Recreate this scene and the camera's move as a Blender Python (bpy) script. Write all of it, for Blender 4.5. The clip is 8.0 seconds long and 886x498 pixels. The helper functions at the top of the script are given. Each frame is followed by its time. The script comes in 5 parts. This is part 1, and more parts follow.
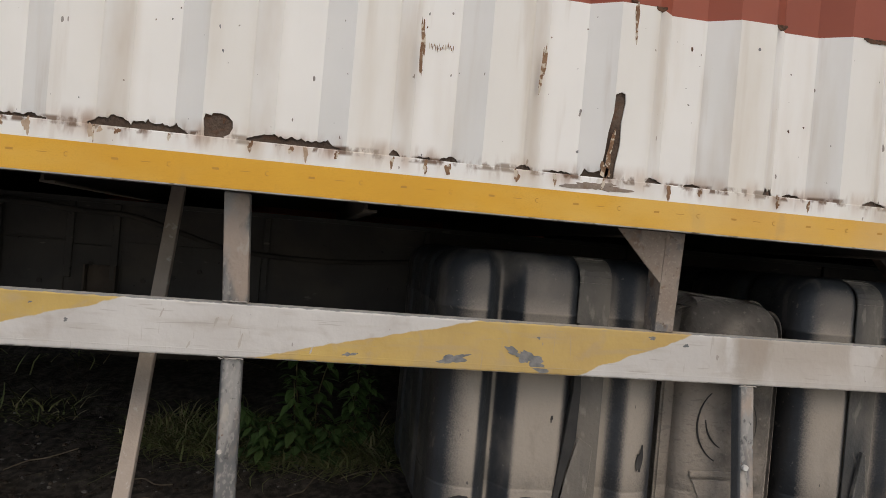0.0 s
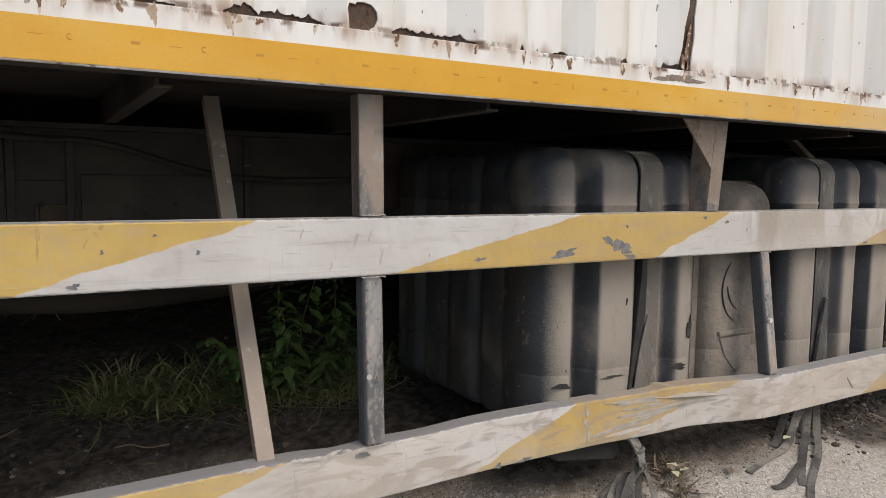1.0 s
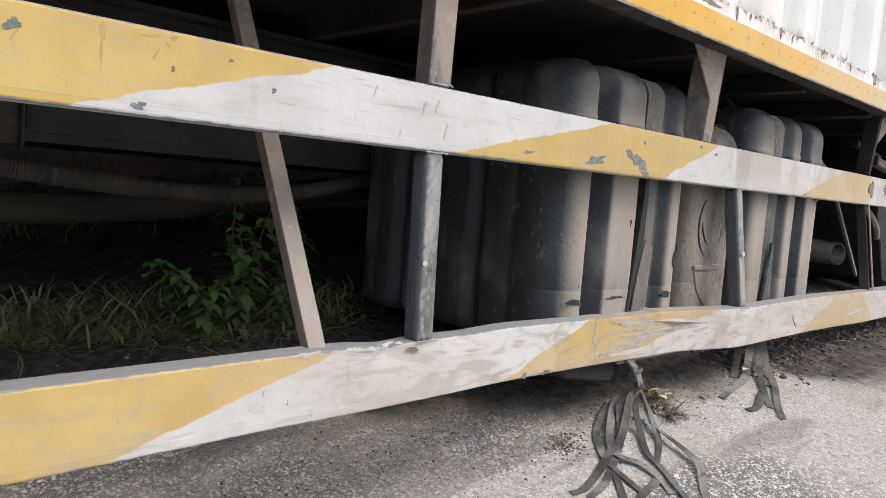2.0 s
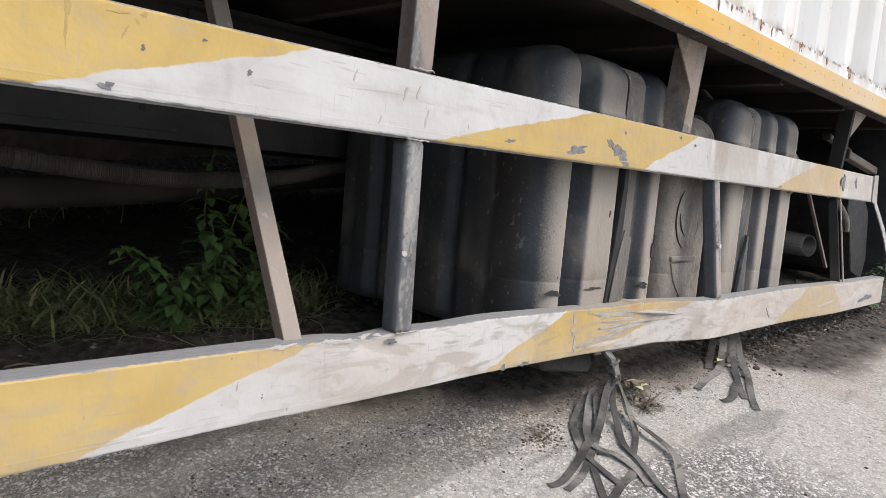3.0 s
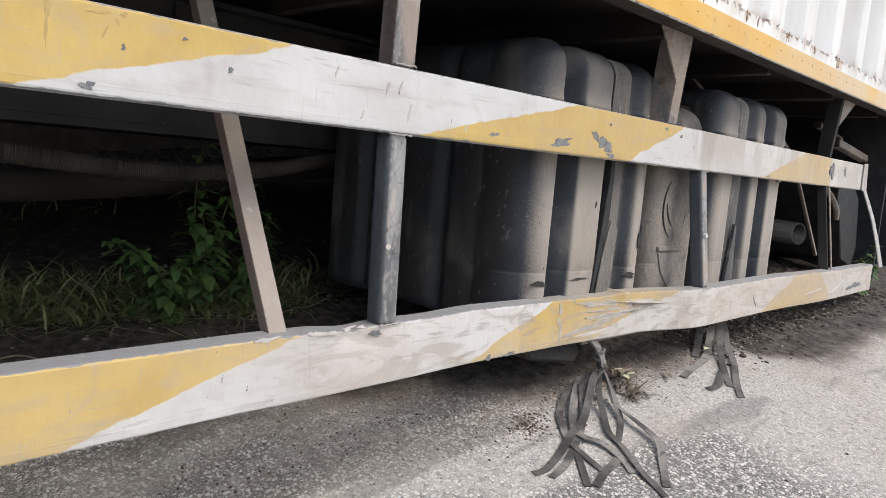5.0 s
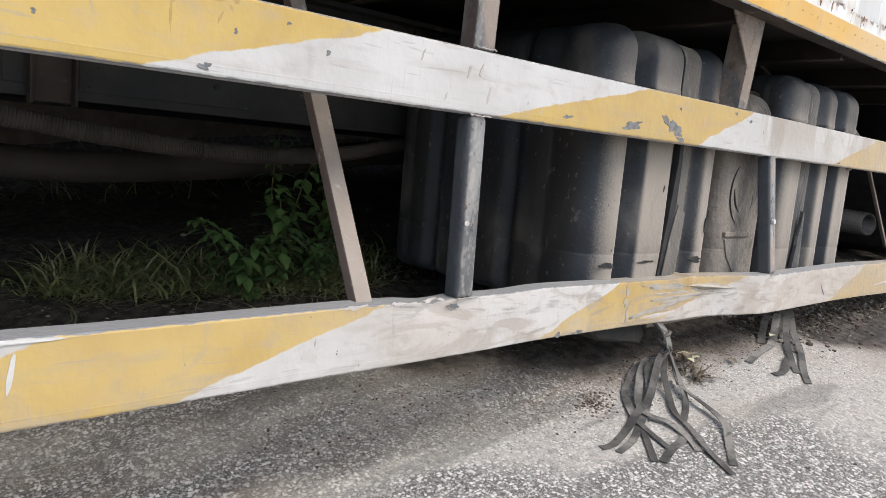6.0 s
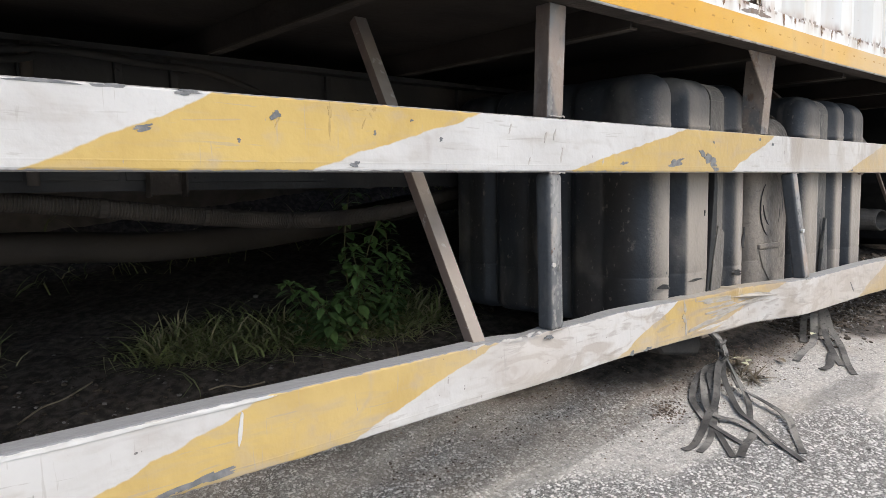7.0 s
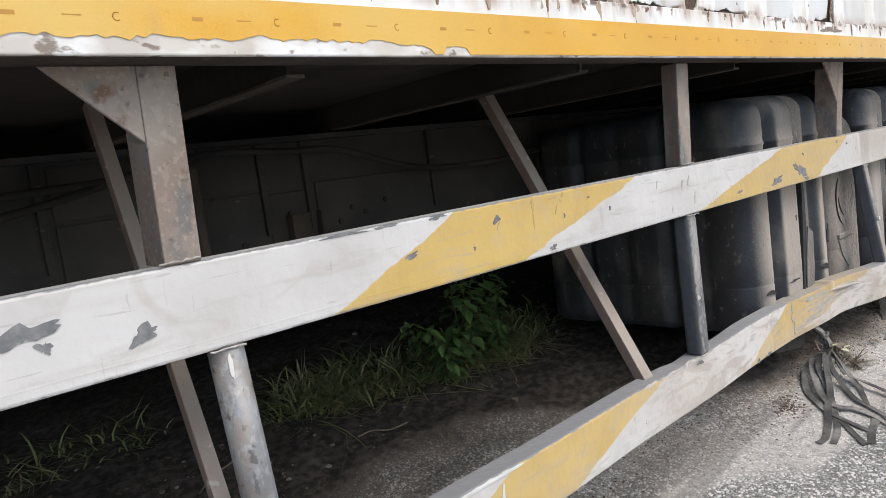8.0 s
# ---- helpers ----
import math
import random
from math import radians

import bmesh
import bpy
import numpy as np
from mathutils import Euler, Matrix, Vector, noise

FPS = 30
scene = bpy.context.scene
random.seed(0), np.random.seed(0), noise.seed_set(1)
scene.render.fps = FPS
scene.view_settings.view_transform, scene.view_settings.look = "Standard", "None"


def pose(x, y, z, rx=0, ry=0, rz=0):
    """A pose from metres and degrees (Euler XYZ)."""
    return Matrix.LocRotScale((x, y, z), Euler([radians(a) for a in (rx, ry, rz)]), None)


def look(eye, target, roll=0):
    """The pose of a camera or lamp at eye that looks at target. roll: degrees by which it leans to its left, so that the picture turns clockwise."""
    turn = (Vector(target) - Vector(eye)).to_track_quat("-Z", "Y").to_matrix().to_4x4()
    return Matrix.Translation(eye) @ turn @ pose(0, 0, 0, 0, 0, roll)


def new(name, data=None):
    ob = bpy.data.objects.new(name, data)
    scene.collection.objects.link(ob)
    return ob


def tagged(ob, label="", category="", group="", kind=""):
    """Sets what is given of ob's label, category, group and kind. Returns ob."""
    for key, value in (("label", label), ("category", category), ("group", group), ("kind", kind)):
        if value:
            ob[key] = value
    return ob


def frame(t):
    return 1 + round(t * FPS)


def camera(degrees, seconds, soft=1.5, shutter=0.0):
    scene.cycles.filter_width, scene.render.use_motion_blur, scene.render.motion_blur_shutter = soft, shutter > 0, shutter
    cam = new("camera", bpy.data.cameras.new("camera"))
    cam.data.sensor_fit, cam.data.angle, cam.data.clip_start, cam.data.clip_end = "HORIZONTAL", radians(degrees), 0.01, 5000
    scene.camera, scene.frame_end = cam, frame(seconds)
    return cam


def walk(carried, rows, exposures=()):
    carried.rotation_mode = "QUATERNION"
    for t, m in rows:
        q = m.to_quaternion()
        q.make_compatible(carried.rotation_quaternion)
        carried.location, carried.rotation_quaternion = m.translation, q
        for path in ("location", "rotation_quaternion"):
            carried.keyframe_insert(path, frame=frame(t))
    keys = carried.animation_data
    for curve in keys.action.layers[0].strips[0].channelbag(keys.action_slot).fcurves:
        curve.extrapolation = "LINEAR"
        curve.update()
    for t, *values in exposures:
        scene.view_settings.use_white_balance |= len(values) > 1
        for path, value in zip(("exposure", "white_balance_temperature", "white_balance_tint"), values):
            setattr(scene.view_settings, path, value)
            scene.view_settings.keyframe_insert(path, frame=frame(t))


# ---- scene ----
cam = camera(63.9, 8.0, soft=0.5)
PATH = [
    (0, (0.125, -1.346, 0.943), (0.473, 0.623, 0.926), 4.9),
    (0.3, (-0.102, -1.281, 0.982), (0.503, 0.625, 0.941), 3.9),
    (0.5, (-0.232, -1.272, 0.951), (0.529, 0.576, 0.881), 3.6),
    (0.7, (-0.361, -1.232, 0.926), (0.466, 0.585, 0.807), 4.2),
    (0.8, (-0.415, -1.197, 0.888), (0.428, 0.613, 0.768), 2.1),
    (1, (-0.515, -1.094, 0.86), (0.487, 0.626, 0.673), 0.6),
    (1.1, (-0.552, -1.045, 0.829), (0.465, 0.657, 0.564), 2.3),
    (1.2, (-0.602, -1.004, 0.788), (0.466, 0.667, 0.528), 4.3),
    (1.3, (-0.634, -0.961, 0.775), (0.45, 0.7, 0.513), 4.1),
    (1.5, (-0.683, -0.891, 0.724), (0.465, 0.737, 0.547), 4.5),
    (1.7, (-0.724, -0.848, 0.691), (0.542, 0.694, 0.55), 3.4),
    (2, (-0.757, -0.829, 0.643), (0.6, 0.63, 0.476), 4.3),
    (3.5, (-0.743, -0.797, 0.644), (0.677, 0.596, 0.438), 4.9),
    (4, (-0.742, -0.809, 0.648), (0.681, 0.579, 0.426), 4.9),
    (5.3, (-0.743, -0.832, 0.656), (0.665, 0.568, 0.42), 4.6),
    (5.5, (-0.758, -0.834, 0.642), (0.632, 0.583, 0.396), 4.3),
    (6, (-0.809, -0.837, 0.632), (0.505, 0.648, 0.37), 5.0),
    (6.2, (-0.839, -0.847, 0.637), (0.458, 0.65, 0.357), 5.7),
    (6.5, (-0.897, -0.845, 0.638), (0.399, 0.659, 0.395), 4.1),
    (6.7, (-0.957, -0.863, 0.65), (0.347, 0.632, 0.403), 2.4),
    (7, (-1.056, -0.866, 0.677), (0.255, 0.635, 0.501), -0.9),
    (7.2, (-1.131, -0.879, 0.703), (0.193, 0.611, 0.543), -2.9),
    (7.5, (-1.23, -0.86, 0.785), (0.104, 0.618, 0.6), -3.8),
    (7.6, (-1.266, -0.85, 0.812), (0.028, 0.661, 0.605), -5.4),
    (7.7, (-1.299, -0.833, 0.816), (-0.01, 0.672, 0.547), -6.7),
    (8, (-1.364, -0.741, 0.863), (-0.046, 0.745, 0.637), -7.8),
]
EXPOSURES = [(0, -0.12, 7050, 9), (0.7, -0.02, 7000, 9), (1.0, 0.2, 6950, 9), (1.5, 0.52, 6900, 8), (2.0, 0.64, 6500, 8), (4.0, 0.64, 6450, 8), (6.5, 0.68, 6400, 7), (7.2, 0.66, 6400, 7), (8.0, 0.62, 6350, 7)]
walk(cam, [(t, look(eye, target, roll)) for t, eye, target, roll in PATH], EXPOSURES)

# ---- light ----
SUN_EL, SUN_ROT = radians(52), radians(170)
world = bpy.data.worlds.new("sky")
scene.world = world
world.use_nodes = True
wn, wl = world.node_tree.nodes, world.node_tree.links
sky = wn.new("ShaderNodeTexSky")
sky.sky_type = "NISHITA"
sky.sun_disc = False
sky.sun_elevation, sky.sun_rotation = SUN_EL, SUN_ROT
sky.air_density, sky.dust_density, sky.ozone_density = 1.0, 3.0, 1.0
wl.new(sky.outputs[0], wn["Background"].inputs[0])
wn["Background"].inputs[1].default_value = 0.15
sun = new("sun", bpy.data.lights.new("sun", "SUN"))
sun.data.energy, sun.data.angle, sun.data.color = 0.85, radians(30), (1.0, 0.95, 0.88)
sun.matrix_world = look((1.3, -6.0, 8.5), (0.3, 0.0, 0.4))


# ---- materials ----
class Mat:
    """A procedural surface: a base of two tones, layers of dirt or wear over it, fine relief."""

    def __init__(self, name, c1, c2, scale=6.0, rough=0.7, metal=0.0, bump=0.25, bscale=140.0, detail=6.0, bdist=0.004, spec=0.35):
        self.m = bpy.data.materials.new(name)
        self.m.use_nodes = True
        self.n, self.l = self.m.node_tree.nodes, self.m.node_tree.links
        self.b = self.n["Principled BSDF"]
        self.b.inputs["Metallic"].default_value = metal
        self.b.inputs["Specular IOR Level"].default_value = spec
        self.co = self.n.new("ShaderNodeTexCoord").outputs["Object"]
        f = self.noise(scale, detail)
        self.col = self.mix(self.ramp(f, 0.32, 0.68), self.rgb(c1), self.rgb(c2))
        r = self.n.new("ShaderNodeMapRange")
        self.l.new(self.noise(scale * 3.1, 4), r.inputs[0])
        r.inputs[3].default_value, r.inputs[4].default_value = max(0.02, rough - 0.13), min(1, rough + 0.13)
        self.rough = r.outputs[0]
        self.height = self.noise(bscale, 5)
        self.bump, self.bdist = bump, bdist

    def rgb(self, c):
        o = self.n.new("ShaderNodeRGB")
        o.outputs[0].default_value = (*c, 1)
        return o.outputs[0]

    def mapped(self, stretch, shift=(0, 0, 0)):
        o = self.n.new("ShaderNodeMapping")
        o.inputs["Scale"].default_value = stretch
        o.inputs["Location"].default_value = shift
        self.l.new(self.co, o.inputs[0])
        return o.outputs[0]

    def noise(self, scale, detail=4.0, stretch=None, shift=(0, 0, 0), distort=0.0):
        o = self.n.new("ShaderNodeTexNoise")
        o.inputs["Scale"].default_value, o.inputs["Detail"].default_value = scale, detail
        o.inputs["Distortion"].default_value = distort
        self.l.new(self.mapped(stretch, shift) if stretch else self.co, o.inputs["Vector"])
        return o.outputs["Fac"]

    def cells(self, scale, out="Distance", feature="F1"):
        o = self.n.new("ShaderNodeTexVoronoi")
        o.feature = feature
        o.inputs["Scale"].default_value = scale
        self.l.new(self.co, o.inputs["Vector"])
        return o.outputs[out]

    def ramp(self, f, lo, hi):
        o = self.n.new("ShaderNodeMapRange")
        o.interpolation_type = "SMOOTHSTEP"
        self.l.new(f, o.inputs[0])
        o.inputs[1].default_value, o.inputs[2].default_value = lo, hi
        return o.outputs[0]

    def math(self, op, a, b=None):
        o = self.n.new("ShaderNodeMath")
        o.operation = op
        for i, v in enumerate((a, b)):
            if v is None:
                continue
            if isinstance(v, (int, float)):
                o.inputs[i].default_value = v
            else:
                self.l.new(v, o.inputs[i])
        return o.outputs[0]

    def axis(self, k):
        o = self.n.new("ShaderNodeSeparateXYZ")
        self.l.new(self.co, o.inputs[0])
        return o.outputs[k]

    def facing(self, k):
        g = self.n.new("ShaderNodeNewGeometry")
        o = self.n.new("ShaderNodeSeparateXYZ")
        self.l.new(g.outputs["Normal"], o.inputs[0])
        return o.outputs[k]

    def attr(self, name):
        o = self.n.new("ShaderNodeAttribute")
        o.attribute_name = name
        return o.outputs["Fac"]

    def piece(self, lo, hi):
        o = self.n.new("ShaderNodeNewGeometry")
        return self.ramp(o.outputs["Random Per Island"], lo, hi)

    def mix(self, f, a, b):
        o = self.n.new("ShaderNodeMix")
        o.data_type = "RGBA"
        self.l.new(f, o.inputs[0])
        self.l.new(a, o.inputs[6])
        self.l.new(b, o.inputs[7])
        return o.outputs[2]

    def layer(self, f, c, amount=1.0):
        if amount != 1.0:
            f = self.math("MULTIPLY", f, amount)
        self.col = self.mix(f, self.col, self.rgb(c))
        return self

    def rougher(self, f, value):
        o = self.n.new("ShaderNodeMix")
        self.l.new(f, o.inputs[0])
        self.l.new(self.rough, o.inputs[2])
        o.inputs[3].default_value = value
        self.rough = o.outputs[0]
        return self

    def dusted(self, f):
        """A film of fine dust, palest at a flat angle."""
        if isinstance(f, float):
            self.b.inputs["Sheen Weight"].default_value = f
        else:
            self.l.new(f, self.b.inputs["Sheen Weight"])
        self.b.inputs["Sheen Roughness"].default_value = 0.35
        self.b.inputs["Sheen Tint"].default_value = (0.95, 0.86, 0.76, 1)
        return self

    def done(self):
        self.l.new(self.col, self.b.inputs["Base Color"])
        self.l.new(self.rough, self.b.inputs["Roughness"])
        if self.bump:
            o = self.n.new("ShaderNodeBump")
            o.inputs["Strength"].default_value, o.inputs["Distance"].default_value = self.bump, self.bdist
            self.l.new(self.height, o.inputs["Height"])
            self.l.new(o.outputs[0], self.b.inputs["Normal"])
        return self.m


RUST, DUST = (0.09, 0.05, 0.032), (0.36, 0.32, 0.275)


def rail_paint(name):
    k = Mat(name, (0.61, 0.60, 0.587), (0.52, 0.505, 0.49), 5, rough=0.5, bump=0.6, bscale=55, bdist=0.002)
    wob = k.math("MULTIPLY", k.math("SUBTRACT", k.noise(28, 4), 0.5), 0.014)
    edge = k.ramp(k.math("ADD", k.attr("stripe"), wob), -0.0015, 0.0015)
    yellow = k.mix(k.ramp(k.noise(9, 5), 0.35, 0.7), k.rgb((0.57, 0.405, 0.135)), k.rgb((0.50, 0.345, 0.11)))
    k.col = k.mix(edge, k.col, yellow)
    # thin brushed dirt along the rail, scuffs, bare specks
    k.layer(k.ramp(k.noise(30, 6, (0.25, 1, 1.6)), 0.50, 0.80), (0.36, 0.32, 0.28), 0.5)
    k.layer(k.ramp(k.noise(14, 7, (1, 1, 1), (3, 1, 7), 1.2), 0.53, 0.78), (0.38, 0.33, 0.29), 0.45)
    k.layer(k.ramp(k.noise(60, 2, (1, 1, 0.45), (1, 5, 2)), 0.735, 0.75), (0.30, 0.28, 0.27), 0.85)
    k.layer(k.ramp(k.noise(85, 2, (1, 1, 1), (7, 5, 2)), 0.76, 0.775), (0.07, 0.075, 0.08), 0.9)
    low = k.math("MULTIPLY", k.math("SUBTRACT", 1.0, k.ramp(k.axis(2), 0.40, 0.5)), k.math("ADD", 0.25, k.math("MULTIPLY", k.ramp(k.axis(0), -0.45, 0.10), 1.35)))
    k.layer(k.math("MULTIPLY", low, k.ramp(k.noise(4, 6, (0.6, 1, 1), (9, 1, 1)), 0.32, 0.58)), (0.48, 0.42, 0.365), 0.42)
    wipe = k.math("MULTIPLY", low, k.ramp(k.noise(10, 8, (0.7, 1, 1.8), (5, 2, 3), 1.6), 0.50, 0.62))
    k.layer(wipe, (0.36, 0.305, 0.255), 0.38)
    k.layer(k.math("MULTIPLY", low, k.ramp(k.noise(38, 7, (0.3, 1, 1.5), (5, 8, 3), 0.8), 0.56, 0.66)), (0.30, 0.265, 0.235), 0.38)
    k.layer(k.math("MULTIPLY", k.ramp(k.axis(0), 0.8, 1.7), k.ramp(k.noise(7, 6, (0.6, 1, 1), (2, 1, 1)), 0.30, 0.62)), (0.50, 0.44, 0.38), 0.6)
    up = k.ramp(k.axis(2), 0.66, 0.78)
    mark = k.math("SUBTRACT", 1.0, k.ramp(k.math("ABSOLUTE", k.math("SUBTRACT", k.math("ADD", k.axis(0), k.math("MULTIPLY", k.math("SUBTRACT", k.noise(16, 5, (1, 1, 0.6)), 0.5), 0.06)), 1.035)), 0.022, 0.050))
    k.layer(k.math("MULTIPLY", mark, up), (0.30, 0.25, 0.205), 0.75)
    k.layer(k.math("MULTIPLY", k.math("MULTIPLY", up, k.ramp(k.axis(0), 0.92, 1.0)), k.ramp(k.noise(11, 7, (1, 1, 0.5), (4, 1, 8), 0.8), 0.42, 0.55)), (0.36, 0.31, 0.26), 0.6)
    # hairline scratches along and across
    k.layer(k.ramp(k.noise(95, 3, (0.10, 1, 1.6), (3, 2, 7), 0.5), 0.64, 0.69), (0.34, 0.31, 0.28), 0.4)
    k.layer(k.ramp(k.noise(80, 3, (1.6, 1, 0.14), (8, 2, 1), 0.7), 0.67, 0.71), (0.36, 0.33, 0.30), 0.4)
    # bare steel where the paint ends, on the upper and lower faces
    worn = k.math("ADD", k.attr("edge"), k.math("MULTIPLY", k.math("SUBTRACT", k.noise(55, 4), 0.55), 0.012))
    bare = k.ramp(worn, 0.0012, -0.0008)
    k.layer(bare, (0.235, 0.235, 0.24))
    k.rougher(edge, 0.55)
    k.layer(k.math("MULTIPLY", k.math("MULTIPLY", edge, k.ramp(k.axis(0), 0.0, 0.6)), k.ramp(k.noise(5, 6, (1, 1, 1), (2, 2, 9)), 0.25, 0.65)), (0.43, 0.30, 0.135), 0.55)
    k.dusted(0.7)
    return k.done()


def white_wall():
    k = Mat("white_container_paint", (0.82, 0.82, 0.81), (0.77, 0.77, 0.755), 3, rough=0.62, bump=0.12, bscale=35, bdist=0.003, spec=0.2)
    k.layer(k.ramp(k.noise(9, 5, (1, 1, 0.16)), 0.52, 0.80), (0.52, 0.44, 0.34), 0.5)
    k.layer(k.ramp(k.noise(24, 5, (1, 1, 0.10), (4, 0, 0)), 0.58, 0.78), (0.42, 0.33, 0.24), 0.35)
    k.layer(k.ramp(k.noise(50, 2, (1, 1, 0.5), (2, 0, 5)), 0.745, 0.755), (0.17, 0.15, 0.14), 0.9)
    k.layer(k.ramp(k.noise(95, 2, (1, 1, 1), (9, 0, 5)), 0.765, 0.775), (0.10, 0.08, 0.07), 0.9)
    over = k.math("SUBTRACT", k.axis(2), 1.092)
    near = k.math("SUBTRACT", 1.0, k.ramp(k.math("ABSOLUTE", over), 0.0, 0.035))
    k.layer(k.math("MULTIPLY", near, k.ramp(k.noise(17, 5, (1, 1, 0.22), (5, 2, 1)), 0.42, 0.68)), (0.42, 0.25, 0.15), 0.65)
    k.layer(k.math("MULTIPLY", near, k.ramp(k.noise(42, 5, (1, 1, 0.3), (1, 2, 1)), 0.50, 0.66)), (0.22, 0.11, 0.06), 0.6)
    lip = k.math("SUBTRACT", 1.0, k.ramp(k.math("ABSOLUTE", over), 0.0, 0.017))
    k.layer(k.math("MULTIPLY", k.ramp(lip, 0.3, 0.8), k.ramp(k.noise(30, 7, (1, 1, 0.7)), 0.49, 0.58)), (0.13, 0.07, 0.04), 0.9)
    strip = k.math("SUBTRACT", 1.0, k.ramp(k.axis(2), 1.018, 1.034))
    k.layer(k.math("MULTIPLY", strip, k.ramp(k.noise(26, 6, (0.5, 1, 1), (3, 3, 3)), 0.42, 0.60)), (0.42, 0.36, 0.30), 0.6)
    k.layer(k.math("MULTIPLY", strip, k.ramp(k.noise(60, 5, (0.6, 1, 1), (3, 9, 3)), 0.58, 0.66)), (0.16, 0.11, 0.08), 0.8)
    k.layer(k.math("MULTIPLY", k.ramp(k.axis(0), 0.9, 2.0), k.ramp(k.noise(6, 6, (1, 1, 0.4), (3, 5, 5)), 0.25, 0.6)), (0.52, 0.50, 0.47), 0.6)
    # brown run-off along the folds of the sheet
    fold = k.math("FRACT", k.math("DIVIDE", k.math("ADD", k.axis(0), 0.14 + 0.249 * 40), 0.249))
    rib = k.math("MULTIPLY", k.ramp(fold, 0.20, 0.22), k.math("SUBTRACT", 1.0, k.ramp(fold, 0.52, 0.54)))
    k.layer(k.math("MULTIPLY", rib, k.ramp(k.noise(4, 4, (1, 1, 0.5)), 0.25, 0.6)), (0.72, 0.68, 0.60), 0.28)
    fold = k.math("SUBTRACT", 1.0, k.ramp(k.math("ABSOLUTE", k.math("SUBTRACT", fold, 0.60)), 0.0, 0.16))
    k.layer(k.math("MULTIPLY", fold, k.ramp(k.noise(7, 5, (1, 1, 0.35), (5, 2, 8)), 0.35, 0.68)), (0.50, 0.42, 0.33), 0.62)
    return k.done()


def tape_skin():
    k = Mat("yellow_reflective_tape", (0.71, 0.39, 0.04), (0.66, 0.35, 0.035), 6, rough=0.4, bump=0.05, bscale=300, bdist=0.001)
    k.layer(k.ramp(k.cells(240, "Distance", "DISTANCE_TO_EDGE"), 0.06, 0.02), (0.50, 0.26, 0.02), 0.35)
    k.layer(k.ramp(k.noise(16, 5, (1, 1, 0.35)), 0.60, 0.80), (0.40, 0.24, 0.10), 0.5)
    k.layer(k.ramp(k.noise(6, 4, (0.4, 1, 1), (4, 4, 4)), 0.46, 0.70), (0.72, 0.50, 0.16), 0.5)
    k.layer(k.math("MULTIPLY", k.ramp(k.axis(0), 0.5, 2.0), k.ramp(k.noise(9, 6, (0.5, 1, 1), (1, 3, 1)), 0.25, 0.6)), (0.62, 0.48, 0.30), 0.85)
    k.layer(k.math("MULTIPLY", k.ramp(k.axis(0), -0.35, -0.95), k.ramp(k.noise(8, 6, (0.5, 1, 1), (6, 3, 1)), 0.25, 0.6)), (0.66, 0.49, 0.17), 0.6)
    k.dusted(0.3)
    return k.done()


def dusty_plastic(name, dark, dust_lo, dust_hi):
    k = Mat(name, dark, tuple(v * 1.35 for v in dark), 14, rough=0.5, bump=0.6, bscale=95, bdist=0.002)
    # road dust: thick and grainy on the face towards the road, a thin brown film on the end
    grainy = k.math("MULTIPLY", k.math("SUBTRACT", k.noise(330, 6), 0.5), 0.22)
    front = k.ramp(k.math("ADD", k.math("MULTIPLY", k.facing(1), -1.0), grainy), 0.70, 1.02)
    patch = k.ramp(k.noise(5, 6, (1, 1, 0.6)), 0.16, 0.46)
    thick = k.math("SUBTRACT", 1.0, k.math("MULTIPLY", k.ramp(k.axis(2), 0.79, 0.86), 0.6))
    k.layer(k.math("MULTIPLY", k.math("MULTIPLY", front, patch), thick), (0.42, 0.37, 0.315), 0.72)
    end = k.ramp(k.math("MULTIPLY", k.facing(0), -1.0), 0.80, 1.0)
    k.layer(k.math("MULTIPLY", end, k.ramp(k.noise(6, 7, (1, 1, 0.45), (1, 4, 2)), 0.32, 0.62)), (0.050, 0.043, 0.036), 0.6)
    k.layer(k.math("MULTIPLY", end, k.ramp(k.noise(70, 4, (1, 1, 0.7), (1, 4, 2)), 0.64, 0.71)), (0.26, 0.225, 0.19), 0.5)
    k.layer(k.ramp(k.noise(4.5, 6, (1, 1, 0.8), (2, 8, 1)), dust_lo, dust_hi), DUST, 0.45)
    k.layer(k.ramp(k.noise(16, 6, (1, 1, 0.25), (2, 3, 1)), 0.60, 0.75), tuple(v * 0.7 for v in DUST), 0.35)
    k.layer(k.ramp(k.noise(110, 3, (1, 1, 1), (4, 3, 7)), 0.68, 0.72), (0.30, 0.28, 0.25), 0.25)
    k.layer(k.ramp(k.noise(40, 3, (1, 1, 0.5), (1, 6, 7)), 0.71, 0.73), (0.04, 0.042, 0.046), 0.7)
    k.layer(k.ramp(k.noise(12, 7, (1, 1, 0.6), (7, 3, 2), 0.6), 0.58, 0.70), (0.055, 0.055, 0.055), 0.35)
    k.rougher(front, 0.9)
    k.dusted(k.math("MULTIPLY", front, thick))
    return k.done()


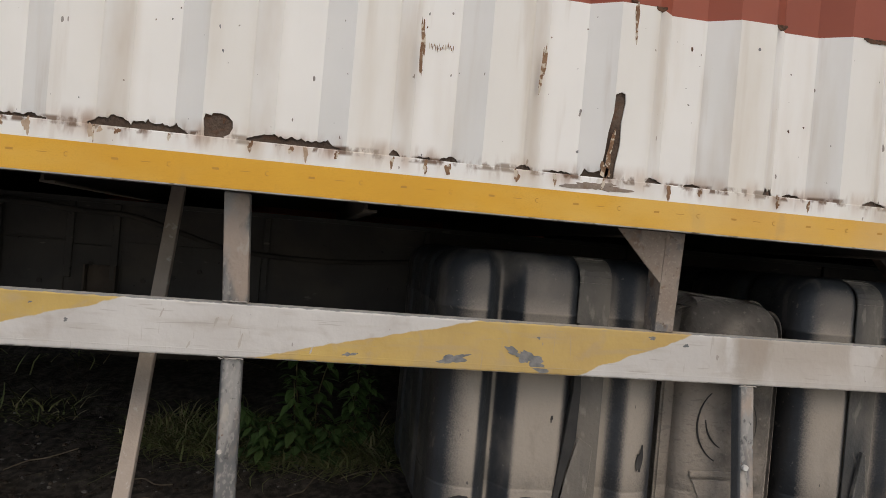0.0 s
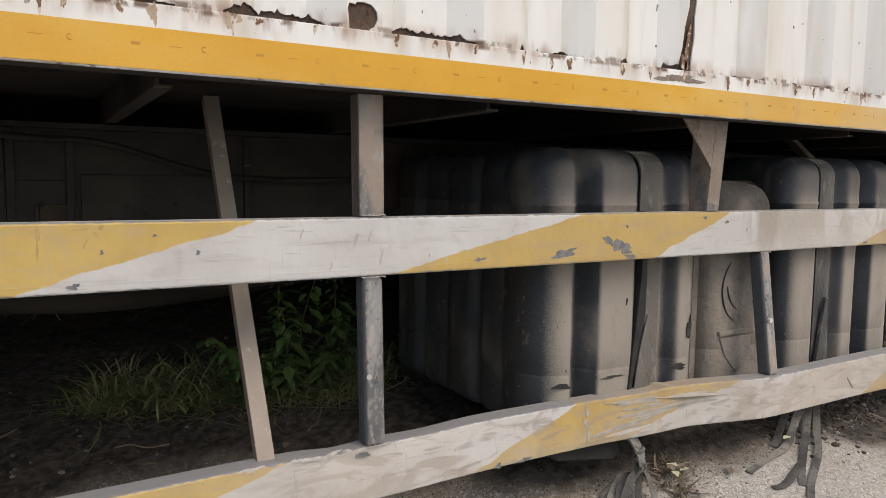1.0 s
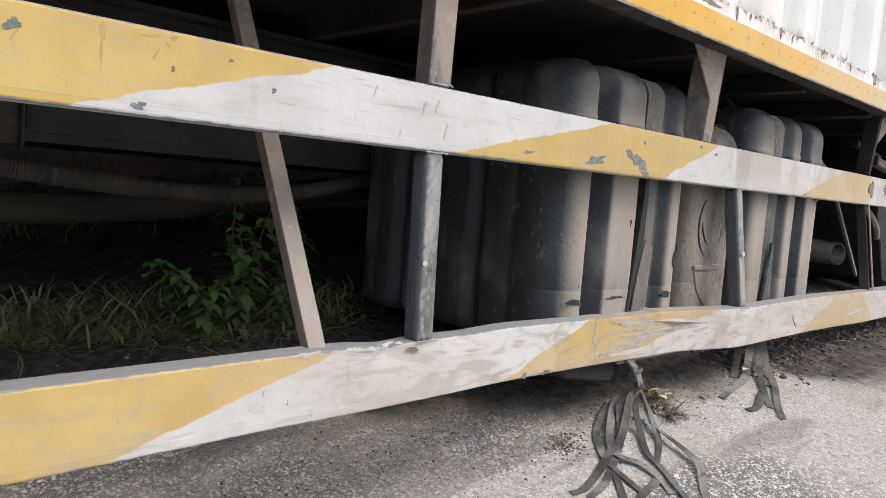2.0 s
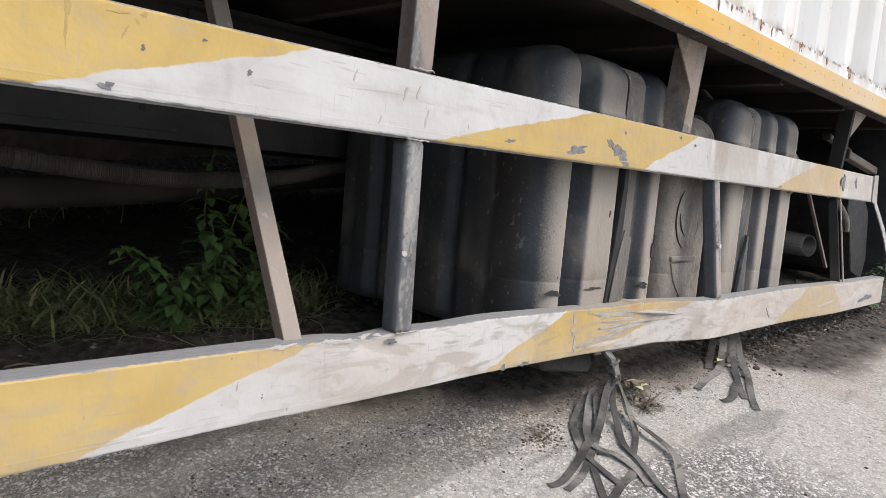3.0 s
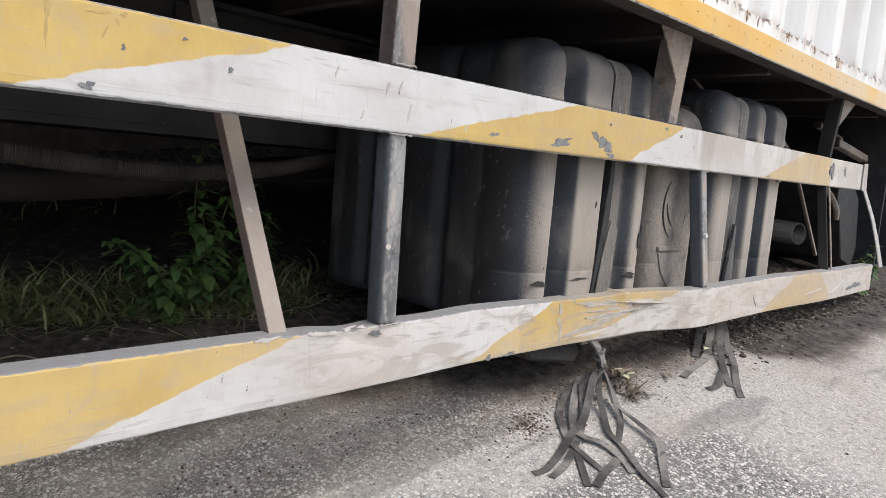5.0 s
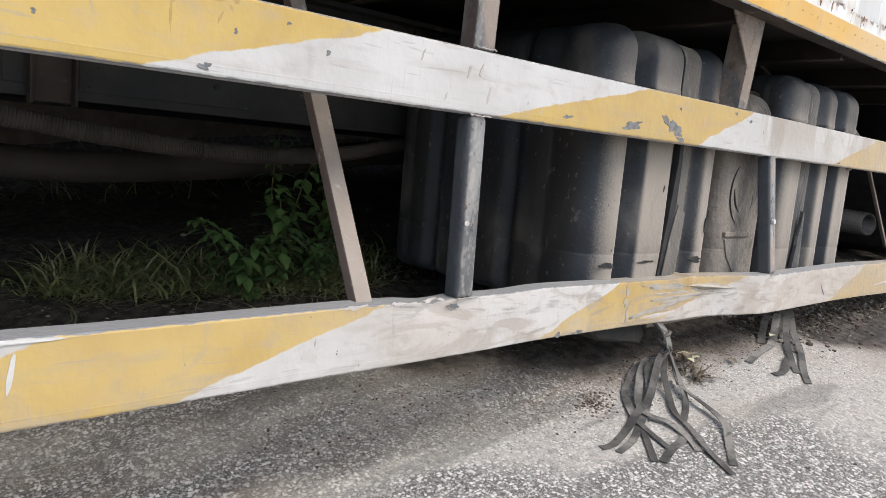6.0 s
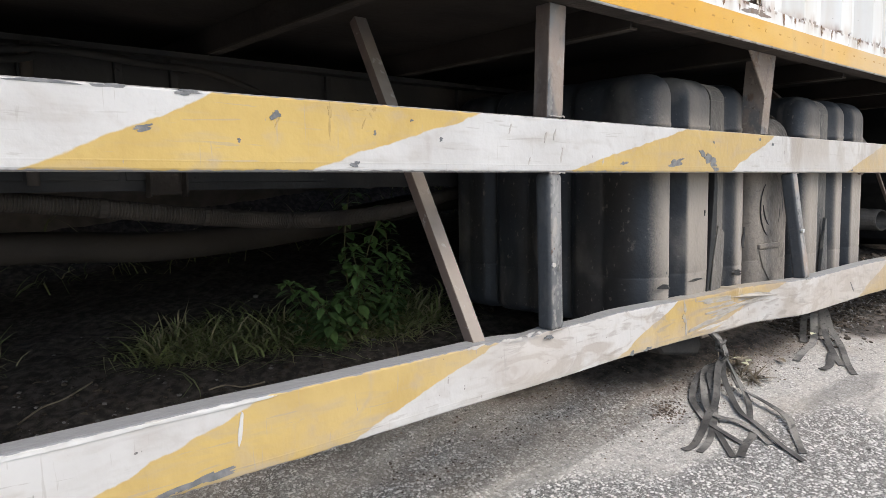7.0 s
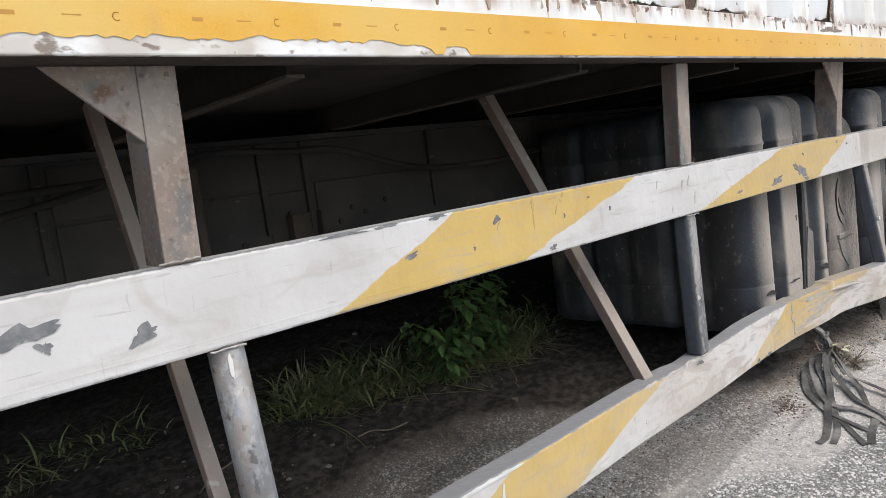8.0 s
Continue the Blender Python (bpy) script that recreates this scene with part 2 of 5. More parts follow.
def road():
    k = Mat("asphalt_and_soil", (0.058, 0.057, 0.055), (0.112, 0.108, 0.103), 3.0, rough=0.92, bump=1.0, bscale=130, bdist=0.006)
    fray = k.math("MULTIPLY", k.math("SUBTRACT", k.noise(260, 4), 0.5), 1.0)

    def aggregate(scale, size, keep):
        """Uneven stones of one grade: their mask and their tone."""
        g = k.n.new("ShaderNodeSeparateColor")
        k.l.new(k.cells(scale, "Color"), g.inputs[0])
        grain = k.math("MULTIPLY", g.outputs[2], 0.22)
        d = k.math("ADD", k.math("ADD", k.cells(scale, "Distance"), fray), grain)
        mask = k.math("MULTIPLY", k.ramp(d, size, size - 0.16), k.ramp(g.outputs[0], keep, keep + 0.08))
        return mask, k.mix(k.ramp(g.outputs[1], 0.05, 1.0), k.rgb((0.17, 0.163, 0.152)), k.rgb((0.80, 0.775, 0.74)))

    coarse, tone = aggregate(155, 0.74, 0.12)
    fine, tone2 = aggregate(340, 0.70, 0.15)
    k.col = k.mix(k.math("MULTIPLY", fine, 0.75), k.col, tone2)
    k.col = k.mix(coarse, k.col, tone)
    stone = k.math("MAXIMUM", coarse, k.math("MULTIPLY", fine, 0.5))
    # along the road: grime by the shoulder, a brown lane, pale dust, and a clean patch of bare aggregate
    yy = k.math("ADD", k.axis(1), k.math("MULTIPLY", k.math("SUBTRACT", k.noise(3.2, 7, (0.55, 1.6, 1), (4, 1, 0), 0.4), 0.5), 0.34))
    ragged = k.math("MULTIPLY", k.math("SUBTRACT", k.noise(3.0, 6), 0.5), 0.6)
    worn = k.math("ADD", k.axis(0), ragged)
    clean = k.math("MULTIPLY", k.ramp(k.math("ADD", yy, k.math("MULTIPLY", k.axis(0), 0.30)), 0.03, -0.05), k.ramp(worn, 0.98, 0.68))
    clean = k.math("MAXIMUM", clean, k.ramp(k.math("ADD", yy, ragged), -0.65, -1.25))
    bare = k.math("SUBTRACT", 1.0, k.math("MULTIPLY", clean, 0.85))
    drift = k.ramp(k.noise(2.3, 7, (0.7, 1.5, 1), (1, 2.4, 0)), 0.38, 0.60)
    pale = k.math("MULTIPLY", k.math("MAXIMUM", k.math("MULTIPLY", drift, 0.6), k.ramp(yy, 0.16, 0.02)), bare)
    fill = k.math("MULTIPLY", pale, k.ramp(k.noise(75, 5), 0.28, 0.58))
    k.layer(fill, (0.60, 0.56, 0.505), 0.62)
    k.layer(pale, (0.60, 0.565, 0.515), 0.38)
    k.layer(k.math("MULTIPLY", k.ramp(k.noise(3.1, 6, (1, 1.4, 1), (6, 9, 0)), 0.50, 0.66), bare), (0.40, 0.335, 0.27), 0.4)
    lane = k.math("MULTIPLY", k.ramp(yy, 0.02, 0.14), k.ramp(k.noise(13, 7, (0.5, 1.3, 1), (2, 5, 0)), 0.30, 0.62))
    k.layer(lane, (0.34, 0.275, 0.215), 0.30)
    k.layer(k.math("MULTIPLY", k.ramp(yy, 0.22, 0.36), k.ramp(k.noise(48, 6, (1, 1, 1), (2, 5, 0)), 0.25, 0.55)), (0.085, 0.078, 0.07), 0.22)
    k.layer(k.math("MULTIPLY", k.ramp(k.noise(5, 6, (0.35, 1.8, 1), (8, 2, 0), 0.5), 0.53, 0.62), bare), (0.10, 0.094, 0.086), 0.38)
    k.layer(k.ramp(k.noise(75, 3, (1, 1, 1), (3, 1, 0)), 0.70, 0.73), (0.06, 0.055, 0.05), 0.75)
    # dark soil along the shoulder, nearer the road's middle beside the tank
    line = k.math("ADD", k.axis(1), k.math("MULTIPLY", k.math("SUBTRACT", k.noise(4.5, 8), 0.5), 0.26))
    line = k.math("ADD", line, k.math("MULTIPLY", k.ramp(k.axis(0), -0.1, 0.95), 0.34))
    line = k.math("ADD", line, k.math("MULTIPLY", k.ramp(k.axis(0), 1.10, 1.55), 0.24))
    line = k.math("SUBTRACT", line, k.math("MULTIPLY", k.ramp(k.axis(0), 0.35, -0.30), 0.34))
    soil = k.ramp(line, 0.31, 0.42)
    earth = k.mix(k.ramp(k.noise(40, 6), 0.35, 0.7), k.rgb((0.036, 0.031, 0.026)), k.rgb((0.115, 0.097, 0.082)))
    film = k.math("MULTIPLY", k.ramp(line, 0.24, 0.40), k.ramp(k.noise(60, 6, (1, 1, 1), (1, 7, 0)), 0.28, 0.52))
    k.layer(film, (0.22, 0.175, 0.14), 0.75)
    k.col = k.mix(soil, k.col, earth)
    k.height = k.math("ADD", k.math("MULTIPLY", k.math("MULTIPLY", stone, k.math("SUBTRACT", 1.0, soil)), 0.35), k.math("ADD", k.math("MULTIPLY", k.noise(230, 3), 0.35), k.math("MULTIPLY", k.noise(45, 6), 0.7)))
    return k.done()


M_RAIL = rail_paint("striped_rail_paint")
M_WALL = white_wall()
M_TAPE = tape_skin()
M_TANK = dusty_plastic("dusty_tank_plastic", (0.028, 0.032, 0.038), 0.55, 0.75)
k = Mat("grimy_tank_plastic", (0.06, 0.055, 0.05), (0.10, 0.09, 0.08), 9, rough=0.85, bump=0.9, bscale=70)
k.layer(k.ramp(k.noise(5, 6), 0.42, 0.62), (0.29, 0.255, 0.22), 0.8)
k.layer(k.ramp(k.noise(90, 4), 0.62, 0.70), (0.30, 0.27, 0.24), 0.3)
k.layer(k.ramp(k.noise(55, 6, (1, 1, 2.2), (2, 7, 1), 1.0), 0.55, 0.66), (0.05, 0.045, 0.04), 0.25)
k.dusted(0.5)
M_TANKDARK = k.done()
k = Mat("tank_band_steel", (0.045, 0.048, 0.05), (0.085, 0.083, 0.08), 9, rough=0.7, bump=0.5, bscale=110)
k.layer(k.ramp(k.noise(6, 6, (1, 1, 0.4)), 0.40, 0.62), (0.20, 0.18, 0.155), 0.65)
k.layer(k.ramp(k.noise(45, 5, (1, 1, 0.4)), 0.58, 0.68), (0.30, 0.275, 0.24), 0.4)
k.dusted(0.5)
M_STRAPS = k.done()
M_ROAD = road()
k = Mat("red_container_paint", (0.315, 0.083, 0.05), (0.265, 0.07, 0.043), 4, rough=0.55, bump=0.1, bscale=40)
k.layer(k.ramp(k.noise(12, 5, (1, 1, 0.12)), 0.58, 0.8), (0.34, 0.12, 0.09), 0.5)
M_RED = k.done()
k = Mat("rusty_edge", RUST, (0.15, 0.075, 0.04), 40, rough=0.95, bump=0.8, bscale=200)
k.layer(k.ramp(k.noise(70, 4), 0.5, 0.62), (0.04, 0.025, 0.02), 0.8)
M_RUST = k.done()
k = Mat("rust_streak", (0.27, 0.165, 0.10), (0.17, 0.09, 0.05), 60, rough=0.9, bump=0.5, bscale=200)
k.layer(k.ramp(k.noise(80, 4), 0.50, 0.57), (0.66, 0.60, 0.50), 0.8)
M_STREAK = k.done()
k = Mat("rust_wash", (0.48, 0.38, 0.29), (0.36, 0.25, 0.17), 45, rough=0.9, bump=0.3, bscale=200)
M_DRIPRUST = k.done()


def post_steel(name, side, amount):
    """Worn grey tube steel; side: a darker tone for the shaded face that looks to the trailer's rear."""
    k = Mat(name, (0.115, 0.118, 0.122), (0.185, 0.184, 0.182), 12, rough=0.6, bump=0.5, bscale=90)
    k.layer(k.ramp(k.noise(28, 6, (1, 1, 0.25), (2, 2, 9)), 0.45, 0.62), (0.36, 0.35, 0.335), 0.6)
    k.layer(k.ramp(k.noise(120, 5, (1, 1, 0.6), (2, 2, 5)), 0.52, 0.64), (0.42, 0.40, 0.375), 0.4)
    k.layer(k.ramp(k.noise(90, 4, (1, 1, 0.7), (7, 2, 5)), 0.60, 0.68), (0.06, 0.062, 0.066), 0.7)
    k.layer(k.ramp(k.noise(9, 6, (1, 1, 0.45)), 0.51, 0.60), (0.34, 0.275, 0.23), 0.9)
    k.layer(k.ramp(k.noise(34, 5, (1, 1, 0.5), (3, 3, 1)), 0.58, 0.66), (0.40, 0.365, 0.33), 0.7)
    k.layer(k.ramp(k.noise(50, 3, (1, 1, 0.6), (8, 1, 1)), 0.67, 0.71), (0.16, 0.085, 0.055), 0.8)
    # side shade put into the colour of the faces turned to -x
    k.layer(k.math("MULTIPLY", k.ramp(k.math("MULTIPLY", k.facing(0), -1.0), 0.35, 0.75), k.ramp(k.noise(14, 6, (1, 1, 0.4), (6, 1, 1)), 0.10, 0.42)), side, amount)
    return k.done()


# legs: plain side shade; bracket post: brown rust dirt with side shade
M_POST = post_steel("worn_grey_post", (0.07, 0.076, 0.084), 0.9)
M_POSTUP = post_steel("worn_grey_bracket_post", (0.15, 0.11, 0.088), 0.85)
k = Mat("galvanised_tube", (0.20, 0.21, 0.22), (0.30, 0.31, 0.32), 25, rough=0.5, metal=0.2, bump=0.3, bscale=120)
k.layer(k.ramp(k.noise(8, 7, (1, 1, 0.35), (3, 1, 1)), 0.46, 0.58), (0.13, 0.14, 0.155), 0.7)
k.layer(k.ramp(k.noise(14, 6, (1, 1, 0.6)), 0.52, 0.66), (0.28, 0.23, 0.19), 0.7)
k.layer(k.ramp(k.noise(45, 5), 0.62, 0.68), (0.08, 0.07, 0.065), 0.7)
k.layer(k.ramp(k.noise(130, 5, (1, 1, 0.6), (2, 2, 5)), 0.52, 0.66), (0.40, 0.40, 0.40), 0.5)
k.layer(k.ramp(k.noise(70, 5, (1, 1, 0.5), (9, 2, 5)), 0.60, 0.68), (0.09, 0.09, 0.095), 0.6)
M_TUBE = k.done()
k = Mat("dusty_brown_bracket", (0.24, 0.20, 0.17), (0.31, 0.27, 0.235), 10, rough=0.85, bump=0.7, bscale=80)
k.layer(k.ramp(k.noise(20, 7, (1, 1, 0.7)), 0.54, 0.62), (0.14, 0.145, 0.15), 0.75)
k.layer(k.ramp(k.noise(60, 5, (1, 1, 0.8), (2, 1, 1)), 0.60, 0.68), (0.38, 0.33, 0.285), 0.5)
k.layer(k.ramp(k.noise(26, 5, (1, 1, 1), (3, 1, 1)), 0.60, 0.70), (0.15, 0.085, 0.055), 0.8)
k.layer(k.ramp(k.noise(9, 7, (1, 1, 0.5), (7, 1, 4)), 0.45, 0.60), (0.25, 0.19, 0.15), 0.6)
k.layer(k.ramp(k.noise(150, 4, (1, 1, 1), (7, 1, 9)), 0.56, 0.66), (0.40, 0.34, 0.29), 0.4)
k.layer(k.ramp(k.noise(80, 4, (1, 1, 1), (2, 6, 9)), 0.63, 0.70), (0.10, 0.07, 0.055), 0.6)
M_BRACKET = k.done()
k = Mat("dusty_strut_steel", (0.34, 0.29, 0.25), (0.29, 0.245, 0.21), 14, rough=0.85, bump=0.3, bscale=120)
# faces turned to -x coloured darker and browner, their side shade included
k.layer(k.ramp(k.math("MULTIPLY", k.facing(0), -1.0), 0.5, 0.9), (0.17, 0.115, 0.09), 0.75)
k.layer(k.ramp(k.noise(50, 5), 0.62, 0.70), (0.50, 0.46, 0.42), 0.6)
M_STRUT = k.done()
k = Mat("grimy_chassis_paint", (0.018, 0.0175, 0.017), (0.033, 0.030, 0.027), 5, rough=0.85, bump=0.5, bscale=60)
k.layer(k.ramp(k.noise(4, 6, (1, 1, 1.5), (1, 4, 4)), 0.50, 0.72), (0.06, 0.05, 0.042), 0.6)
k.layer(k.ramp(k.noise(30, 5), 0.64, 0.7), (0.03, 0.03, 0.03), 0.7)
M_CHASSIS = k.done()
k = Mat("rusty_cross_member", (0.042, 0.034, 0.028), (0.070, 0.056, 0.045), 9, rough=0.9, bump=0.6, bscale=90)
k.layer(k.ramp(k.noise(30, 6, (1, 0.4, 1)), 0.62, 0.72), (0.17, 0.125, 0.095), 0.6)
M_MEMBER = k.done()
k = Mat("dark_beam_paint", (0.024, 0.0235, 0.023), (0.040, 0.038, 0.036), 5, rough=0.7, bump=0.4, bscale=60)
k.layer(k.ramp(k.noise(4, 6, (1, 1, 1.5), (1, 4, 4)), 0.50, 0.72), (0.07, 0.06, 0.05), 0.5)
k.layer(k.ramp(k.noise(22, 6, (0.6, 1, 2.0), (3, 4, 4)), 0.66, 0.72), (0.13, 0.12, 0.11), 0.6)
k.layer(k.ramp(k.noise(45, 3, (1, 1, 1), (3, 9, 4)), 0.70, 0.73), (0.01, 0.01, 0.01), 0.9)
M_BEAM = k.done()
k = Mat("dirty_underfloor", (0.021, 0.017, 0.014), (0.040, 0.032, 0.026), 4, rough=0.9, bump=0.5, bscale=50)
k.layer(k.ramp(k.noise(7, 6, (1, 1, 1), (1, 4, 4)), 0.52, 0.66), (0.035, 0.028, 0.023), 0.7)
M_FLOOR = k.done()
k = Mat("dusty_brown_pipe", (0.034, 0.029, 0.025), (0.052, 0.044, 0.037), 6, rough=0.85, bump=0.3, bscale=80)
M_PIPE = k.done()
k = Mat("black_rubber_hose", (0.052, 0.044, 0.038), (0.085, 0.071, 0.06), 12, rough=0.8, bump=0.2, bscale=120)
M_HOSE = k.done()
k = Mat("dark_rubber", (0.025, 0.025, 0.026), (0.05, 0.048, 0.045), 9, rough=0.75, bump=0.3, bscale=120)
k.layer(k.ramp(k.noise(7, 6), 0.5, 0.68), (0.17, 0.15, 0.13), 0.5)
M_RUBBER = k.done()
k = Mat("frayed_webbing", (0.055, 0.052, 0.049), (0.11, 0.104, 0.097), 14, rough=0.9, bump=0.6, bscale=400, bdist=0.001)
k.layer(k.ramp(k.noise(13, 6), 0.38, 0.62), (0.33, 0.31, 0.28), 0.75)
k.layer(k.ramp(k.noise(70, 4, (1, 1, 1), (5, 1, 1)), 0.55, 0.68), (0.03, 0.029, 0.028), 0.6)
own = k.n.new("ShaderNodeObjectInfo").outputs["Random"]
k.layer(k.ramp(own, 0.45, 0.9), (0.045, 0.042, 0.04), 0.6)
k.layer(k.ramp(k.noise(220, 3, (1, 1, 1), (3, 3, 3)), 0.60, 0.68), (0.02, 0.019, 0.018), 0.5)
M_WEB = k.done()
k = Mat("chipped_primer", (0.14, 0.145, 0.15), (0.23, 0.23, 0.23), 60, rough=0.6, bump=0.3, bscale=200)
M_CHIP = k.done()
k = Mat("dirt_smear", (0.50, 0.465, 0.43), (0.56, 0.53, 0.50), 40, rough=0.9, bump=0.2, bscale=200)
M_SMEAR = k.done()
k = Mat("dusty_weld", (0.36, 0.335, 0.31), (0.44, 0.41, 0.385), 60, rough=0.9, bump=0.5, bscale=200)
M_WELD = k.done()
k = Mat("grey_mud", (0.37, 0.34, 0.30), (0.44, 0.405, 0.36), 50, rough=0.95, bump=0.3, bscale=200)
k.layer(k.ramp(k.noise(45, 5, (0.3, 1, 1)), 0.55, 0.68), (0.50, 0.38, 0.17), 0.5)
M_MUD = k.done()
k = Mat("brushed_dirt", (0.42, 0.39, 0.355), (0.48, 0.45, 0.415), 30, rough=0.9, bump=0.2, bscale=200)
M_STROKE = k.done()
k = Mat("brown_scuff", (0.42, 0.30, 0.12), (0.48, 0.35, 0.15), 60, rough=0.9, bump=0.2, bscale=200)
M_SCUFF = k.done()
k = Mat("corroded_steel", (0.08, 0.055, 0.042), (0.13, 0.095, 0.072), 24, rough=0.95, bump=0.9, bscale=150)
k.layer(k.ramp(k.noise(45, 5), 0.55, 0.66), (0.10, 0.055, 0.035), 0.8)
M_SCALE = k.done()
k = Mat("lining_board", (0.19, 0.16, 0.13), (0.26, 0.22, 0.18), 20, rough=0.95, bump=0.4, bscale=160)
M_LINING = k.done()
k = Mat("white_drip", (0.66, 0.65, 0.63), (0.58, 0.565, 0.545), 40, rough=0.5, bump=0.1)
M_DRIP = k.done()
k = Mat("tape_print", (0.46, 0.23, 0.04), (0.50, 0.26, 0.045), 60, rough=0.5, bump=0)
M_PRINT = k.done()
k = Mat("sooty_steel", (0.03, 0.028, 0.026), (0.055, 0.051, 0.047), 14, rough=0.75, bump=0.4, bscale=110)
M_SOOT = k.done()
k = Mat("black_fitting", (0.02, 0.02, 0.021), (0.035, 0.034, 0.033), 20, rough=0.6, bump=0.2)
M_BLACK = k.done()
k = Mat("grass_blades", (0.165, 0.205, 0.075), (0.28, 0.31, 0.125), 5, rough=0.7, bump=0)
k.layer(k.piece(0.55, 0.85), (0.36, 0.31, 0.19), 0.85)
k.layer(k.piece(0.30, 0.0), (0.05, 0.065, 0.03), 0.7)
M_GRASS = k.done()
k = Mat("weed_leaves", (0.085, 0.155, 0.045), (0.115, 0.195, 0.066), 25, rough=0.5, bump=0.15, bscale=120)
k.layer(k.piece(0.65, 1.0), (0.11, 0.17, 0.05), 0.6)
M_LEAF = k.done()
k = Mat("weed_stem", (0.08, 0.09, 0.035), (0.12, 0.10, 0.05), 25, rough=0.8, bump=0.2)
M_STEM = k.done()
k = Mat("soil_clods", (0.05, 0.038, 0.029), (0.095, 0.075, 0.058), 60, rough=0.95, bump=0.8, bscale=220)
k.layer(k.piece(0.80, 0.90), (0.25, 0.235, 0.22), 0.9)
M_CLOD = k.done()
k = Mat("soil_crumbs", (0.14, 0.105, 0.078), (0.22, 0.17, 0.13), 60, rough=0.95, bump=0.6, bscale=300)
k.layer(k.piece(0.45, 0.75), (0.06, 0.046, 0.036), 0.9)
M_CRUMB = k.done()
k = Mat("dry_litter", (0.25, 0.21, 0.15), (0.16, 0.125, 0.09), 30, rough=0.9, bump=0.2)
k.layer(k.piece(0.75, 0.8), (0.42, 0.40, 0.36), 0.9)
M_DRY = k.done()


# ---- building helpers ----
def thing(name, base, label, category, group="", kind=""):
    ob = new(name)
    ob.location = base
    ob.empty_display_size = 0.1
    return tagged(ob, label, category, group, kind)


def world_of(ob):
    m = ob.matrix_basis.copy()
    while ob.parent:
        m = ob.parent.matrix_basis @ ob.matrix_parent_inverse @ m
        ob = ob.parent
    return m


def part(name, bm, material, parent=None, label="", smooth=False):
    """Link a bmesh, made in the place's own metres, as one mesh under a thing or a part."""
    me = bpy.data.meshes.new(name)
    bm.to_mesh(me)
    bm.free()
    me.materials.append(material)
    if smooth:
        me.polygons.foreach_set("use_smooth", [True] * len(me.polygons))
    ob = new(name, me)
    if parent:
        ob.parent = parent
        ob.matrix_parent_inverse = world_of(parent).inverted()
    if label:
        ob["label"] = label
    return ob


def joined(name, bms, material, parent=None, label="", smooth=False):
    out = bmesh.new()
    for b in bms:
        me = bpy.data.meshes.new("t")
        b.to_mesh(me)
        b.free()
        out.from_mesh(me)
        bpy.data.meshes.remove(me)
    return part(name, out, material, parent, label, smooth)


def box(x0, x1, y0, y1, z0, z1, bevel=0.003, m=None, seg=2):
    bm = bmesh.new()
    bmesh.ops.create_cube(bm, size=1.0)
    for v in bm.verts:
        v.co = Vector(((x0 + x1) / 2 + v.co.x * (x1 - x0), (y0 + y1) / 2 + v.co.y * (y1 - y0), (z0 + z1) / 2 + v.co.z * (z1 - z0)))
    if bevel:
        bmesh.ops.bevel(bm, geom=bm.edges[:], offset=bevel, segments=seg, affect="EDGES", profile=0.5) if bevel < 0.0075 else bmesh.ops.bevel(bm, geom=bm.edges[:], offset=bevel, segments=5, affect="EDGES", profile=0.5)
    if m:
        bm.transform(m)
    return bm


def bar(p, q, w, d, bevel=0.003, up=(0, 1, 0)):
    """A square bar from p to q, w wide across and d deep along up."""
    p, q = Vector(p), Vector(q)
    z = (q - p).normalized()
    x = Vector(up).cross(z).normalized()
    y = z.cross(x)
    m = Matrix((x, y, z)).transposed().to_4x4()
    m.translation = (p + q) / 2
    h = (q - p).length / 2
    return box(-w / 2, w / 2, -d / 2, d / 2, -h, h, bevel, m)


def extrude(outline, axis, a, b, bevel=0.0):
    """A plate: an outline in two axes, drawn out along the third from a to b."""
    bm = bmesh.new()

    def at(u, v, w):
        return {"x": (w, u, v), "y": (u, w, v), "z": (u, v, w)}[axis]

    lo = [bm.verts.new(at(u, v, a)) for u, v in outline]
    hi = [bm.verts.new(at(u, v, b)) for u, v in outline]
    bm.faces.new(lo), bm.faces.new(hi[::-1])
    for i in range(len(lo)):
        j = (i + 1) % len(lo)
        bm.faces.new((lo[j], lo[i], hi[i], hi[j]))
    bmesh.ops.recalc_face_normals(bm, faces=bm.faces[:])
    if bevel:
        bmesh.ops.bevel(bm, geom=bm.edges[:], offset=bevel, segments=1, affect="EDGES")
    return bm


def tube(points, radius, sides=14, cap=True, wave=None):
    """A round tube along points; radius may be a function of the index."""
    bm = bmesh.new()
    pts = [Vector(p) for p in points]
    rings = []
    ref = Vector((0.13, 0.31, 0.94))
    for i, p in enumerate(pts):
        t = (pts[min(i + 1, len(pts) - 1)] - pts[max(i - 1, 0)]).normalized()
        x = t.cross(ref).normalized()
        y = t.cross(x)
        r = radius(i) if callable(radius) else radius
        rings.append([bm.verts.new(p + r * (math.cos(a) * x + math.sin(a) * y)) for a in [2 * math.pi * s / sides for s in range(sides)]])
    for a, b in zip(rings, rings[1:]):
        for s in range(sides):
            bm.faces.new((a[s], a[(s + 1) % sides], b[(s + 1) % sides], b[s]))
    if cap:
        bm.faces.new(rings[0][::-1]), bm.faces.new(rings[-1])
    bmesh.ops.recalc_face_normals(bm, faces=bm.faces[:])
    return bm


